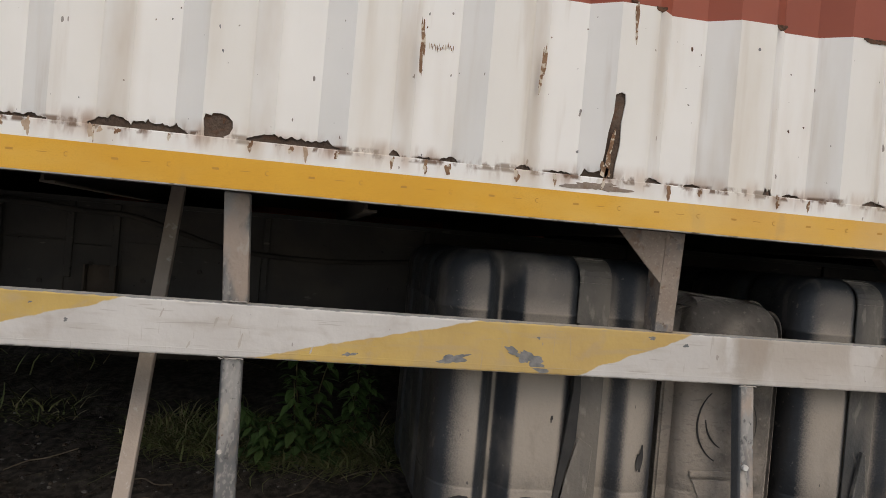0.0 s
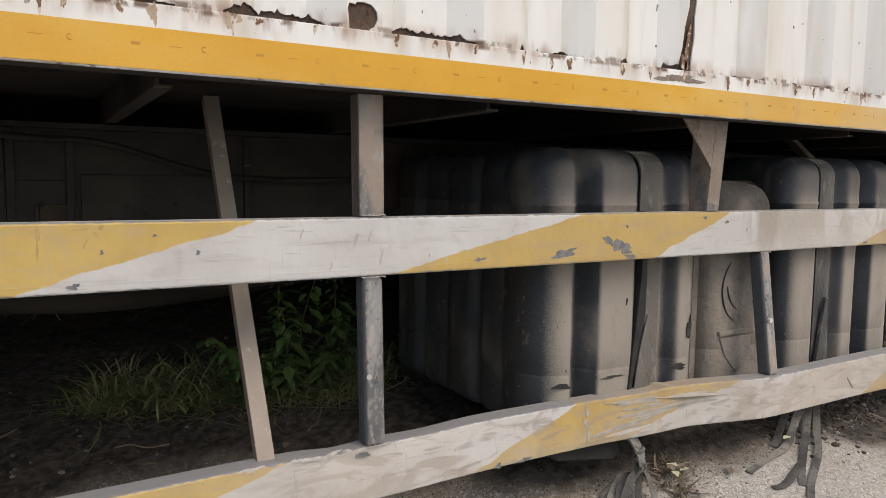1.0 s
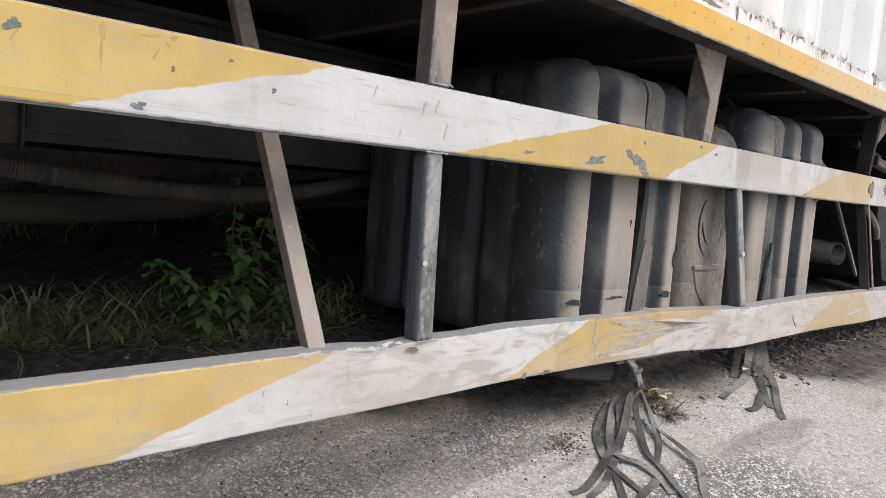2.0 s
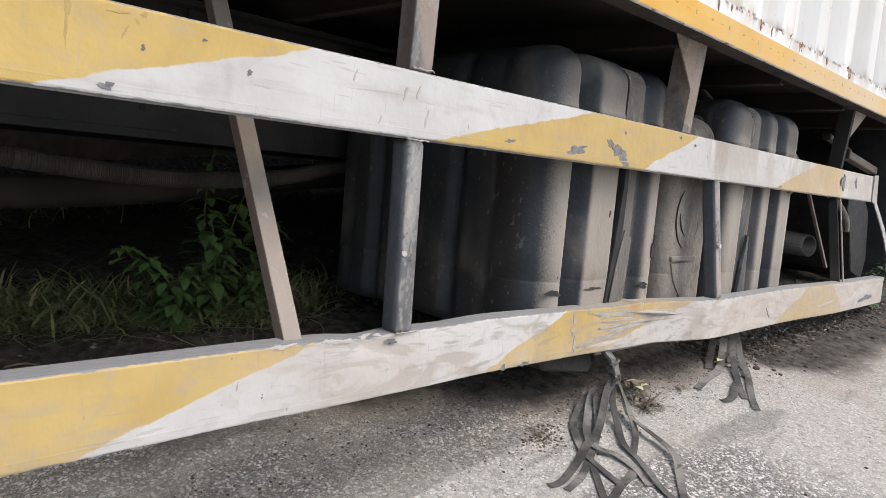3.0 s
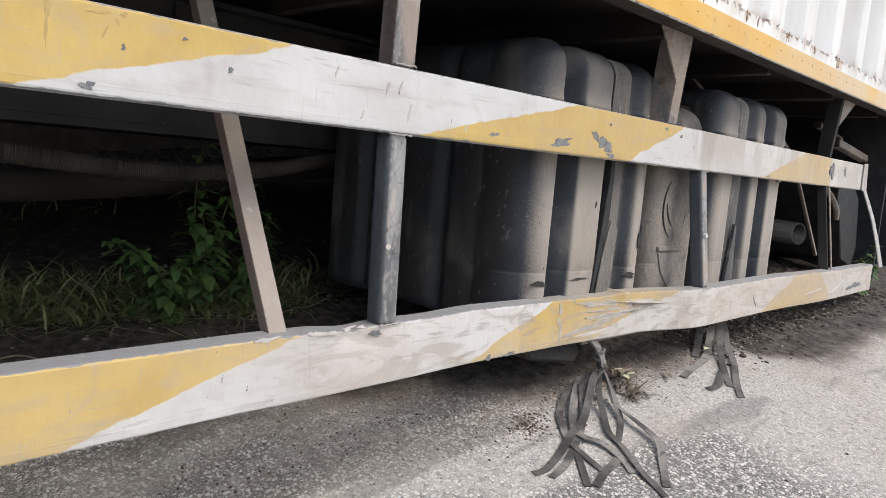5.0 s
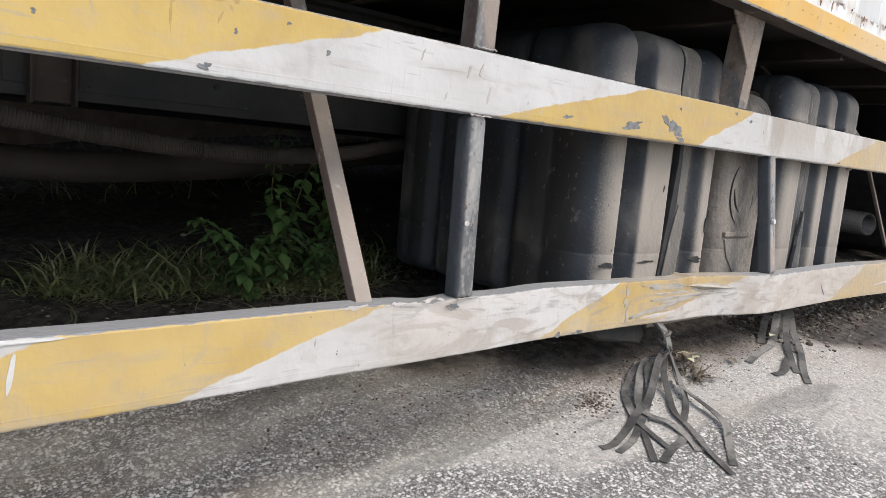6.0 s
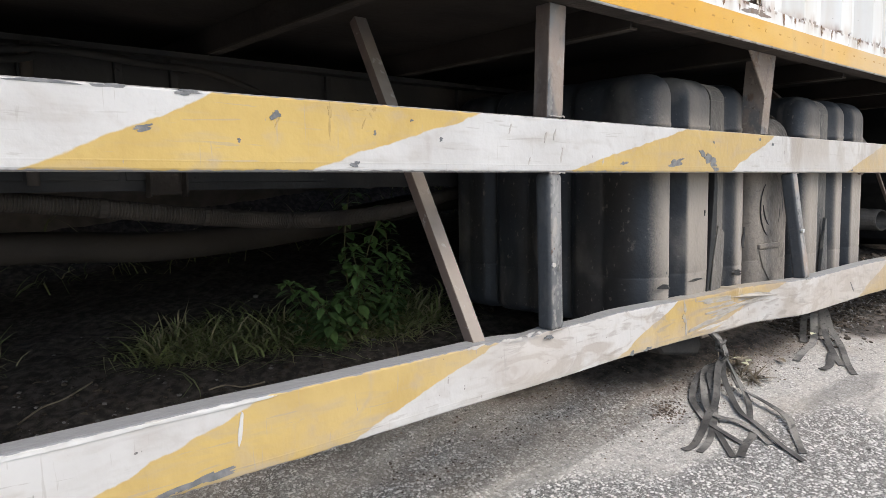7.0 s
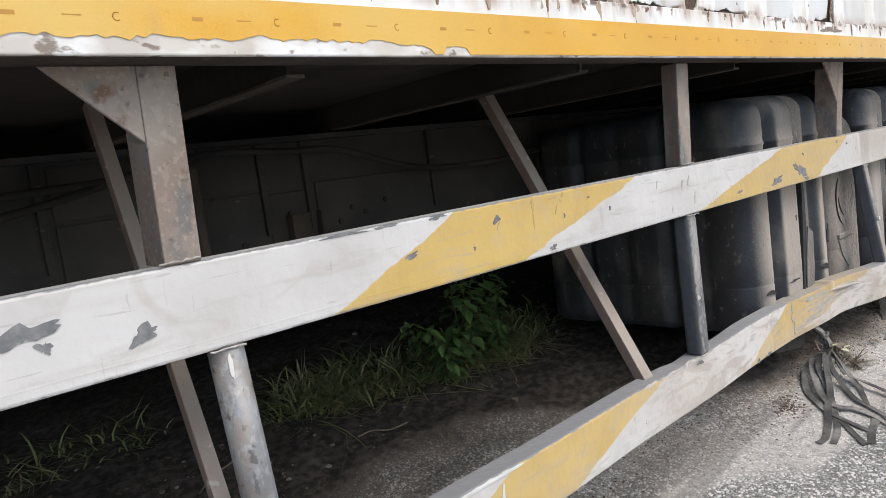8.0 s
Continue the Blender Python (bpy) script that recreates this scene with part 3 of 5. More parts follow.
def spline(points, n=12):
    """Smooth points through a few control points."""
    p = [Vector(points[0])] + [Vector(q) for q in points] + [Vector(points[-1])]
    out = []
    for i in range(1, len(p) - 2):
        for s in range(n):
            t = s / n
            a, b, c, d = p[i - 1], p[i], p[i + 1], p[i + 2]
            out.append(0.5 * ((2 * b) + (c - a) * t + (2 * a - 5 * b + 4 * c - d) * t * t + (3 * b - a - 3 * c + d) * t ** 3))
    out.append(p[-2])
    return out


def lerp_table(table, x):
    if x <= table[0][0]:
        return table[0][1]
    for (a, u), (b, v) in zip(table, table[1:]):
        if x <= b:
            t = (x - a) / (b - a)
            t = t * t * (3 - 2 * t)
            return u + (v - u) * t
    return table[-1][1]


def blob_outline(cx, cz, w, h, seed, n=18, rough=0.35, tilt=0.0):
    r = random.Random(seed)
    ph = [r.uniform(0, 6.28) for _ in range(4)]
    out = []
    for i in range(n):
        a = 2 * math.pi * i / n
        k = 1 + rough * (0.5 * math.sin(2 * a + ph[0]) + 0.4 * math.sin(3 * a + ph[1]) + 0.3 * math.sin(5 * a + ph[2])) + r.uniform(-rough, rough) * 0.35
        u, v = 0.5 * w * k * math.cos(a), 0.5 * h * k * math.sin(a)
        out.append((cx + u * math.cos(tilt) - v * math.sin(tilt), cz + u * math.sin(tilt) + v * math.cos(tilt)))
    return out


def flake(cx, cz, w, h, seed, y=0.0, thick=0.0006, rough=0.35, tilt=0.0, n=18):
    """A thin chip or stain, lying on a face that looks along -y."""
    return extrude(blob_outline(cx, cz, w, h, seed, n, rough, tilt), "y", y - thick, y + 0.001)


# ---- ground ----
def ground_z(x, y):
    xs = 0.115 * x if x < 1 else 0.115 + 0.05 * (min(x, 8) - 1)
    xs = max(xs, -0.7)
    yc = y if y < 1.2 else 1.2 + (min(y, 12) - 1.2) * 0.5
    z = 0.082 + xs + 0.155 * max(yc, -4.0)
    # unseen bank, added to close off the light on the far side
    b = min(max((y - 2.3) / 1.6, 0), 1)
    z += 1.5 * b * b * (3 - 2 * b)
    s = min(max((y - 0.16) / 0.2, 0), 1)
    rough = 0.0015 + 0.012 * s
    if -3 < x < 4 and -2 < y < 3.5:
        z += rough * noise.fractal(Vector((x * 9, y * 9, 0.0)), 1.0, 2.0, 4) + 0.4 * rough * noise.noise(Vector((x * 45, y * 45, 3)))
    mound = math.exp(-((x - 2.0) / 0.60) ** 2 - ((y - 0.17) / 0.16) ** 2)
    z += mound * (0.05 + 0.03 * noise.noise(Vector((x * 14, y * 14, 7))) + 0.025 * noise.fractal(Vector((x * 34, y * 34, 2)), 0.9, 2.0, 4))
    z += 0.02 * math.exp(-((x - 0.95) / 0.45) ** 2 - ((y - 0.20) / 0.13) ** 2)
    return z


def steps(far0, near0, near1, far1, d):
    a = list(np.arange(near0, near1, d))
    grow, v = [], near1
    while v < far1:
        grow.append(v)
        v += max(d, (v - near1) * 0.22 + d)
    low, v = [], near0 - d
    while v > far0:
        low.append(v)
        v -= max(d, (near0 - v) * 0.22 + d)
    return sorted([far0] + low + a + grow + [far1])


gx, gy = steps(-400, -1.7, 2.9, 400, 0.022), steps(-400, -0.95, 1.9, 400, 0.022)
gv = [(x, y, ground_z(x, y)) for y in gy for x in gx]
nx = len(gx)
gf = [(j * nx + i, j * nx + i + 1, (j + 1) * nx + i + 1, (j + 1) * nx + i) for j in range(len(gy) - 1) for i in range(nx - 1)]
gm = bpy.data.meshes.new("ground")
gm.from_pydata(gv, [], gf)
gm.polygons.foreach_set("use_smooth", [True] * len(gm.polygons))
gm.materials.append(M_ROAD)
ground = tagged(new("ground", gm), "dusty worn asphalt road edge running into dark soil", "ground", kind="structure")


# ---- container ----
WX0, WX1 = -3.05, 3.0
PITCH, PHASE, Y_OUT, Y_IN = 0.249, -0.14, -0.063, -0.027
SEAM, WHITE_TOP, ROOF = 1.092, 1.430, 2.62


def corrugation(y_out, y_in, x0=WX0 + 0.1, x1=WX1 - 0.1):
    pts = []
    n = math.floor((x0 - PHASE) / PITCH) - 1
    while True:
        a = PHASE + n * PITCH
        for dx, y in ((0.0, y_in), (0.052, y_out), (0.130, y_out), (0.172, y_in)):
            pts.append((a + dx, y))
        n += 1
        if a > x1:
            break
    return [p for p in pts if x0 <= p[0] <= x1]


def sheet(z0, z1, y_shift, thick=0.003):
    line = corrugation(Y_OUT + y_shift, Y_IN + y_shift)
    outline = line + [(x, y + thick) for x, y in reversed(line)]
    return extrude(outline, "z", z0, z1)


def ragged(x0, x1, z, h, seed, step=0.004):
    """A torn slit along the seam: an outline with a level lower edge and a ragged upper edge."""
    r = random.Random(seed)
    n = max(4, int((x1 - x0) / step))
    low = [(x0 + (x1 - x0) * i / n, z - 0.001 - 0.0015 * r.random()) for i in range(n + 1)]
    top = []
    for i in range(n, -1, -1):
        e = min(i, n - i) / (0.15 * n + 1)
        top.append((x0 + (x1 - x0) * i / n, z + h * min(1, 0.2 + e) * max(0.25, 0.85 + 0.45 * noise.noise(Vector((i * 0.25, seed, 0))) + 0.35 * noise.noise(Vector((i * 1.3, seed, 4))) + 0.25 * r.random())))
    return low + top


container = thing("container", (0, 1.17, 1.0), "white and red corrugated steel shipping container with rusted holes", "container")
slits = [(-0.52, -0.335, 0.007), (-0.272, -0.112, 0.012), (-0.012, 0.152, 0.011), (0.238, 0.262, 0.007), (0.285, 0.325, 0.006),
         (0.332, 0.372, 0.008), (0.475, 0.512, 0.006), (0.545, 0.60, 0.006), (0.612, 0.652, 0.009), (0.735, 0.79, 0.007), (0.83, 0.87, 0.006), (0.985, 1.03, 0.010), (1.05, 1.10, 0.007),
         (1.21, 1.30, 0.007), (-0.93, -0.80, 0.008), (-0.74, -0.60, 0.011), (1.46, 1.52, 0.008), (1.70, 1.78, 0.007)]
holes = [ragged(a, b, SEAM, h * 1.5, 40 + i) for i, (a, b, h) in enumerate(slits)]
holes.append([(-0.083, 1.088), (-0.045, 1.086), (-0.050, 1.094), (-0.041, 1.099), (-0.036, 1.110), (-0.037, 1.122), (-0.046, 1.131), (-0.058, 1.134), (-0.071, 1.133), (-0.073, 1.129), (-0.083, 1.131), (-0.086, 1.122), (-0.084, 1.108)])
holes.append([(0.645, 1.083), (0.668, 1.083), (0.671, 1.12), (0.677, 1.16), (0.676, 1.20), (0.681, 1.24), (0.679, 1.256), (0.672, 1.259), (0.660, 1.253), (0.659, 1.22), (0.653, 1.18), (0.650, 1.14), (0.644, 1.10)])

wall = part("lower_wall", sheet(SEAM - 0.006, WHITE_TOP, 0.0), M_WALL, container, "white corrugated steel with rust stains")
cut = bmesh.new()
for h in holes:
    b = extrude(h, "y", -0.09, 0.04)
    me = bpy.data.meshes.new("t")
    b.to_mesh(me)
    b.free()
    cut.from_mesh(me)
    bpy.data.meshes.remove(me)
cutter = part("cutter", cut, M_RUST)
mod = wall.modifiers.new("holes", "BOOLEAN")
mod.operation, mod.solver, mod.object, mod.use_self = "DIFFERENCE", "EXACT", cutter, True
dg = bpy.context.evaluated_depsgraph_get()
pierced = bpy.data.meshes.new_from_object(wall.evaluated_get(dg))
wall.modifiers.clear()
wall.data = pierced
bpy.data.objects.remove(cutter)

part("inner_skin", sheet(SEAM - 0.004, 1.275, 0.0042, 0.001), M_SCALE, container, "brown corroded inner skin")
part("upper_wall", sheet(WHITE_TOP - 0.02, ROOF, 0.0035), M_RED, container, "red-brown corrugated steel")
for cx, w in ((0.42, 0.040), (0.738, 0.022), (0.996, 0.022), (1.225, 0.09), (1.49, 0.03)):
    part("rust_edge", extrude([(x, 2 * WHITE_TOP - 0.001 - z) for x, z in ragged(cx - w / 2, cx + w / 2, WHITE_TOP, 0.008, int(cx * 1000))], "y", Y_OUT - 0.0015, Y_OUT + 0.001), M_RUST, container)
part("slot", box(0.676, 0.688, Y_OUT - 0.0005, Y_OUT + 0.003, WHITE_TOP + 0.002, 1.56, 0.0004), M_RUST, container, "dark rusted slot")
# bottom side rail with a lip underneath
part("bottom_lip", box(WX0, WX1, Y_OUT + 0.0055, -0.010, 1.0035, 1.012, 0.001), M_MEMBER, container, "grimy steel lip under the rail")
part("bottom_rail", box(WX0, WX1, Y_OUT - 0.0025, Y_OUT + 0.005, 1.003, SEAM, 0.002), M_WALL, container, "white rail with rust stains")
part("lining", box(WX0 + 0.1, WX1 - 0.1, -0.006, 0.006, 1.0765, ROOF - 0.02, 0), M_LINING, container, "dusty brown inner lining board")
part("far_wall", box(WX0 + 0.1, WX1 - 0.1, 2.36, 2.40, 1.012, ROOF, 0.004), M_RED, container, "red-brown steel")
part("front_wall", box(WX1 - 0.1, WX1, -0.05, 2.40, SEAM, ROOF, 0.01), M_RED, container, "red-brown steel")
part("rear_wall", box(WX0, WX0 + 0.1, -0.05, 2.40, SEAM, ROOF, 0.01), M_RED, container, "red-brown steel")
part("roof", box(WX0, WX1, -0.055, 2.405, ROOF, ROOF + 0.04, 0.01), M_RED, container, "red-brown steel roof")
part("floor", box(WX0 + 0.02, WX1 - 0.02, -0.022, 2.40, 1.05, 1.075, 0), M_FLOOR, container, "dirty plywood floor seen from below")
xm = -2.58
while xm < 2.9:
    # web coloured dark as its shaded face, flange paler as the lit edge
    web = part("cross_member", extrude(((xm - 0.024, 0.994), (xm - 0.018, 0.994), (xm - 0.018, 1.043), (xm, 1.043), (xm, 1.049), (xm - 0.024, 1.049)), "y", -0.0095, 2.36), M_FLOOR, container, "grimy steel cross member, its web coloured dark for shade")
    part("flange", box(xm - 0.026, xm, -0.0095, 2.36, 0.989, 0.9938, 0.001), M_MEMBER, web, "rusty brown lower flange, kept paler as the lit edge")
    xm += 0.562


# reflective tape with its small print
def tape_outline(x0, x1, torn):
    r = random.Random(5)
    top = [(x0, 1.060), (x1, 1.060)]
    low = [(x1, 1.0055)]
    x = x1
    while x > x0:
        x -= 0.007
        d = 0.0
        for a, b in torn:
            if a < x < b:
                d = 0.008 + 0.011 * min(1, (x - a) * 8, (b - x) * 12) * (0.6 + 0.5 * noise.noise(Vector((x * 30, 0, 0)))) + r.uniform(-0.002, 0.002)
        low.append((max(x, x0), 1.0055 + max(0, d)))
    return top + low


YT = Y_OUT - 0.0025
tape = part("reflective_tape", extrude(tape_outline(-2.9, 2.9, ((-1.42, -0.735), (-0.715, -0.675))), "y", YT - 0.0012, YT - 0.0002), M_TAPE, container, "yellow reflective tape, torn along its lower edge")
xt = -1.371


def ring_mark(cx, cz, r, y):
    pts = [(cx + r * math.cos(a), y, cz + r * 1.15 * math.sin(a)) for a in [radians(50 + 260 * i / 10) for i in range(11)]]
    return tube(pts, 0.0007, 4)


while xt < 2.0:
    yf = YT - 0.0014
    part("tape_mark", box(xt - 0.005, xt + 0.006, yf, yf + 0.001, 1.0358, 1.0396, 0), M_PRINT, tape)
    part("tape_mark", box(xt + 0.042, xt + 0.058, yf, yf + 0.001, 1.0370, 1.0382, 0), M_PRINT, tape)
    part("tape_letter", ring_mark(xt + 0.088, 1.0375, 0.0033, yf + 0.0002), M_PRINT, tape, "printed letter C")
    xt += 0.164

# scars of the white wall
r = random.Random(11)
for cx, cz, w, h, tilt, mat, nm in ((0.282, 1.30, 0.008, 0.10, 0.05, M_STREAK, "rust_streak"), (0.512, 1.285, 0.008, 0.095, -0.04, M_STREAK, "rust_streak"),
                                   (0.69, 1.40, 0.008, 0.07, 0, M_STREAK, "rust_streak"), (0.657, 1.135, 0.010, 0.085, -0.12, M_STREAK, "rust_streak"), (0.650, 1.105, 0.016, 0.03, 0, M_STREAK, "rust_streak")):
    part(nm, flake(cx, cz, w, h, int(cx * 999), Y_OUT if nm != "scuff" else Y_IN, tilt=tilt, rough=0.5, n=26), mat, container)
for i in range(16):
    part("scuff", flake(0.300 + 0.003 * i, 1.308 + r.uniform(-0.004, 0.004), 0.0016, r.uniform(0.006, 0.014), i, Y_IN, tilt=r.uniform(-0.2, 0.2), n=8), M_STREAK, container)
for i in range(46):
    cx, cz = r.uniform(-0.5, 1.3), 1.1 + 0.32 * r.random() ** 1.6
    ph = ((cx - PHASE) % PITCH)
    if 0.054 < ph < 0.126:
        yy = Y_OUT
    elif ph > 0.176:
        yy = Y_IN
    else:
        continue
    s = r.uniform(0.002, 0.0055)
    part("paint_speck", flake(cx, cz, s, s * r.uniform(1, 2.6), i, yy, tilt=r.uniform(-0.5, 0.5), n=10), M_CHIP if r.random() < 0.5 else M_RUST, container)
drip = 0
for num, (a, b, h) in enumerate(slits):
    for q in range(max(1, int((b - a) / 0.03))):
        drip += 1
        cx, w, hh = r.uniform(a, b), r.uniform(0.004, 0.011), r.uniform(0.010, 0.026)
        part("rust_drip", flake(cx, SEAM - 0.003 - hh * 0.45, w, hh, 500 + num * 9 + q, YT, 0.0003 + 0.00003 * drip, rough=0.45, n=24), M_DRIPRUST if q % 2 else M_STREAK, container)
part("scraped_patch", flake(0.640, 1.074, 0.10, 0.017, 3, YT, rough=0.55, n=44), M_BRACKET, container, "grey-brown scraped patch")

# ---- side guard ----
guard = thing("side_guard", (0.4, 0.0, 0.35), "yellow and white striped steel side guard with two dented rails", "side guard")


def stripe_value(x, f, edges):
    """Signed distance to the nearest stripe edge, above 0 in the yellow; edges, in order: x at the lower and the upper edge, and whether it turns yellow."""
    best, inside = 1e9, False
    for lo, hi, yellow in edges:
        e = lo + (hi - lo) * f
        best = min(best, abs(x - e) * 0.1 / math.hypot(0.1, hi - lo))
        if x > e:
            inside = yellow
    return best if inside else -best


def rail(name, x0, x1, zc, yc, height, depth, edges, dents=()):
    """A box rail: its front follows yc(x), its lower edge zc(x); rounded along its edges."""
    rad = 0.004
    prof = []  # (depth, height, share of the height, distance from the painted edge)
    prof.append((depth, height, 1, -0.03))
    prof.append((depth * 0.5, height, 1, -0.015))
    prof.append((rad, height, 1, -0.003))
    prof.append((rad * 0.3, height - rad * 0.3, 1, 0.0))
    prof.append((0, height - rad, 0.97, 0.004))
    for i in range(1, 7):
        f = 1 - i / 8
        prof.append((0, rad + (height - 2 * rad) * f, f, min(f, 1 - f) * height + 0.004))
    prof.append((-0.0002, 0.0145, 0.145, 0.012))
    prof.append((-0.0004, 0.0130, 0.13, 0.012))
    prof.append((-0.0002, 0.0112, 0.112, 0.010))
    prof.append((0, rad, 0.03, 0.004))
    prof.append((rad * 0.3, rad * 0.3, 0, 0.0))
    prof.append((rad, 0, 0, -0.003))
    prof.append((depth, 0, 0, -0.03))
    n = int((x1 - x0) / 0.012)
    bm = bmesh.new()
    rows, sv, ev = [], [], []
    for i in range(n + 1):
        x = x0 + (x1 - x0) * i / n
        row = []
        for d, h, f, e in prof:
            dy, dz = 0.0, 0.0004 * noise.noise(Vector((x * 5, h * 30, 2)))
            for cx, cz, rx, rz, a in dents:
                dy += a * math.exp(-((x - cx) / rx) ** 2 - ((h - cz) / rz) ** 2)
            if h > height * 0.9:
                for cx, cz, rx, rz, a in dents:
                    if cz > height * 0.9:
                        dz -= a * 0.8 * math.exp(-((x - cx) / rx) ** 2)
            y = yc(x) + d + (dy if d < depth * 0.6 else 0) + 0.0008 * noise.noise(Vector((x * 7, h * 20, 0)))
            row.append(bm.verts.new((x, y, zc(x) + h + dz)))
            sv.append(stripe_value(x, f, edges))
            ev.append(e)
        rows.append(row)
    for a, b in zip(rows, rows[1:]):
        for j in range(len(prof)):
            jj = (j + 1) % len(prof)
            bm.faces.new((a[j], a[jj], b[jj], b[j]))
    bm.faces.new(rows[0][::-1]), bm.faces.new(rows[-1])
    bmesh.ops.recalc_face_normals(bm, faces=bm.faces[:])
    ob = part(name, bm, M_RAIL, guard)
    for nm, vals in (("stripe", sv), ("edge", ev)):
        ob.data.attributes.new(nm, "FLOAT", "POINT").data.foreach_set("value", vals)
    return ob


UP_EDGES = ((-2.35, -2.0, True), (-1.85, -1.55, False), (-0.893, -0.676, True), (-0.545, -0.205, False), (0.017, 0.445, True), (0.652, 0.90, False), (1.415, 1.755, True), (2.035, 2.03, False))
LOW_EDGES = ((-2.2, -1.95, True), (-1.7, -1.4, False), (-0.93, -0.622, True), (-0.495, -0.165, False), (0.20, 0.475, True), (0.60, 0.93, False), (1.37, 1.60, True), (1.93, 1.80, False))
LOW_Y = ((-2.0, -0.05), (-1.1, -0.025), (-0.62, -0.012), (-0.22, 0.004), (0.0, 0.006), (0.48, 0.030), (0.75, 0.012), (1.04, -0.047), (1.9, -0.085), (2.4, -0.08))
LOW_Z = ((-2.0, 0.315), (-0.8, 0.303), (-0.15, 0.300), (0.15, 0.3015), (0.48, 0.294), (1.04, 0.300), (1.6, 0.312), (2.4, 0.312))


def low_y(x):
    return lerp_table(LOW_Y, x)


def low_z(x):
    return lerp_table(LOW_Z, x)


upper = rail("upper_rail", -2.3, 2.44, lambda x: 0.700, lambda x: 0.0, 0.100, 0.032, UP_EDGES, ((2.03, 0.06, 0.03, 0.03, 0.004),))
lower = rail("lower_rail", -2.3, 2.43, low_z, low_y, 0.102, 0.040, LOW_EDGES, ((-0.07, 0.1, 0.05, 0.03, 0.008), (0.72, 0.1, 0.02, 0.02, -0.006), (0.1, 0.1, 0.09, 0.02, 0.005)))

for cx, cz, w, h, s in ((0.398, 0.7195, 0.050, 0.015, 1), (0.412, 0.725, 0.036, 0.009, 2), (0.524, 0.740, 0.040, 0.013, 3), (0.562, 0.7255, 0.064, 0.025, 4), (0.545, 0.733, 0.030, 0.018, 26), (0.201, 0.7185, 0.022, 0.007, 5),
                        (-0.592, 0.775, 0.012, 0.012, 6), (-0.467, 0.711, 0.013, 0.009, 7), (-0.765, 0.751, 0.026, 0.006, 8), (-0.645, 0.74, 0.005, 0.005, 9), (-0.71, 0.7965, 0.03, 0.006, 10),
                        (-0.80, 0.797, 0.034, 0.005, 12), (-0.865, 0.797, 0.05, 0.005, 13), (-1.125, 0.737, 0.030, 0.014, 14), (-1.232, 0.763, 0.055, 0.018, 15), (-1.215, 0.747, 0.012, 0.012, 16),
                        (-0.43, 0.757, 0.005, 0.006, 17), (-0.30, 0.752, 0.007, 0.006, 18), (-0.36, 0.779, 0.005, 0.004, 19), (2.045, 0.755, 0.035, 0.06, 20), (2.19, 0.76, 0.03, 0.03, 21), (0.885, 0.775, 0.010, 0.008, 22),
                        (0.57, 0.772, 0.006, 0.005, 23), (0.81, 0.786, 0.016, 0.006, 24), (1.46, 0.708, 0.016, 0.006, 25)):
    part("paint_chip", flake(cx, cz, w, h, 60 + s, 0.0, 0.0005 + 0.0002 * (s % 4), rough=0.55, n=30, tilt=(-0.38 if cx > 0.5 else 0.22) if w > 0.02 and cz < 0.79 else 0), M_CHIP, upper)
for cx, cz, w, h, t, s in ((-0.045, 0.765, 0.005, 0.022, -0.4, 1), (-0.02, 0.768, 0.005, 0.02, -0.35, 2), (0.0, 0.73, 0.006, 0.026, -0.3, 3), (-0.09, 0.72, 0.004, 0.014, -0.5, 4), (-0.14, 0.775, 0.004, 0.016, -0.4, 5),
                           (0.13, 0.722, 0.004, 0.014, -0.4, 6), (-0.508, 0.768, 0.0035, 0.050, 0.0, 9), (-0.507, 0.785, 0.010, 0.014, 0.1, 10), (-0.455, 0.790, 0.030, 0.003, 0.15, 11), (-0.437, 0.783, 0.012, 0.003, -0.9, 12), (-0.43, 0.792, 0.010, 0.006, 0.2, 13), (-0.45, 0.770, 0.003, 0.016, -0.5, 14), (-0.59, 0.765, 0.003, 0.014, -0.5, 15)):
    part("scuff", flake(cx, cz, w * (0.85 if s < 7 else 0.8), h, 130 + s, 0.0, 0.0004 + 0.0002 * (s % 3), rough=0.4, n=20, tilt=t), M_STROKE if s < 7 else M_SCUFF, upper)
def bent(bm, cx):
    """Lay a chip made in one plane along the bent front of the lower rail."""
    for v in bm.verts:
        v.co.y += low_y(v.co.x) - low_y(cx)
    return bm


r = random.Random(77)
for num, (cx, cz, w, h, t, m) in enumerate(((0.500, 0.375, 0.010, 0.026, 0.05, M_MUD), (0.498, 0.350, 0.014, 0.018, 0.3, M_MUD), (0.506, 0.322, 0.009, 0.030, -0.1, M_MUD), 
                           (0.265, 0.304, 0.018, 0.009, 0, M_CHIP),
                           (0.335, 0.302, 0.035, 0.006, 0, M_CHIP), (0.62, 0.315, 0.10, 0.007, 0.1, M_SMEAR), (-0.665, 0.366, 0.006, 0.044, -0.14, M_DRIP), (-0.70, 0.4005, 0.165, 0.006, 0.0, M_DRIP), (-0.86, 0.4005, 0.20, 0.006, 0.0, M_DRIP),
                           (-0.715, 0.314, 0.075, 0.012, 0.10, M_CHIP), (-0.765, 0.310, 0.03, 0.005, 0, M_CHIP), 
                           (-0.03, 0.388, 0.022, 0.007, 0, M_CHIP), (1.33, 0.345, 0.03, 0.004, -0.9, M_CHIP), (1.75, 0.35, 0.10, 0.006, 0.1, M_SMEAR), (2.05, 0.36, 0.16, 0.03, 0.1, M_SMEAR), (2.2, 0.345, 0.14, 0.02, 0.1, M_CHIP))):
    part("paint_chip", bent(flake(cx, cz, w, h, r.randrange(999), low_y(cx) - 0.0006, 0.0004 + 0.0001 * (num % 5), rough=0.12 if m is M_DRIP else 0.5, n=40, tilt=t), cx), m, lower)

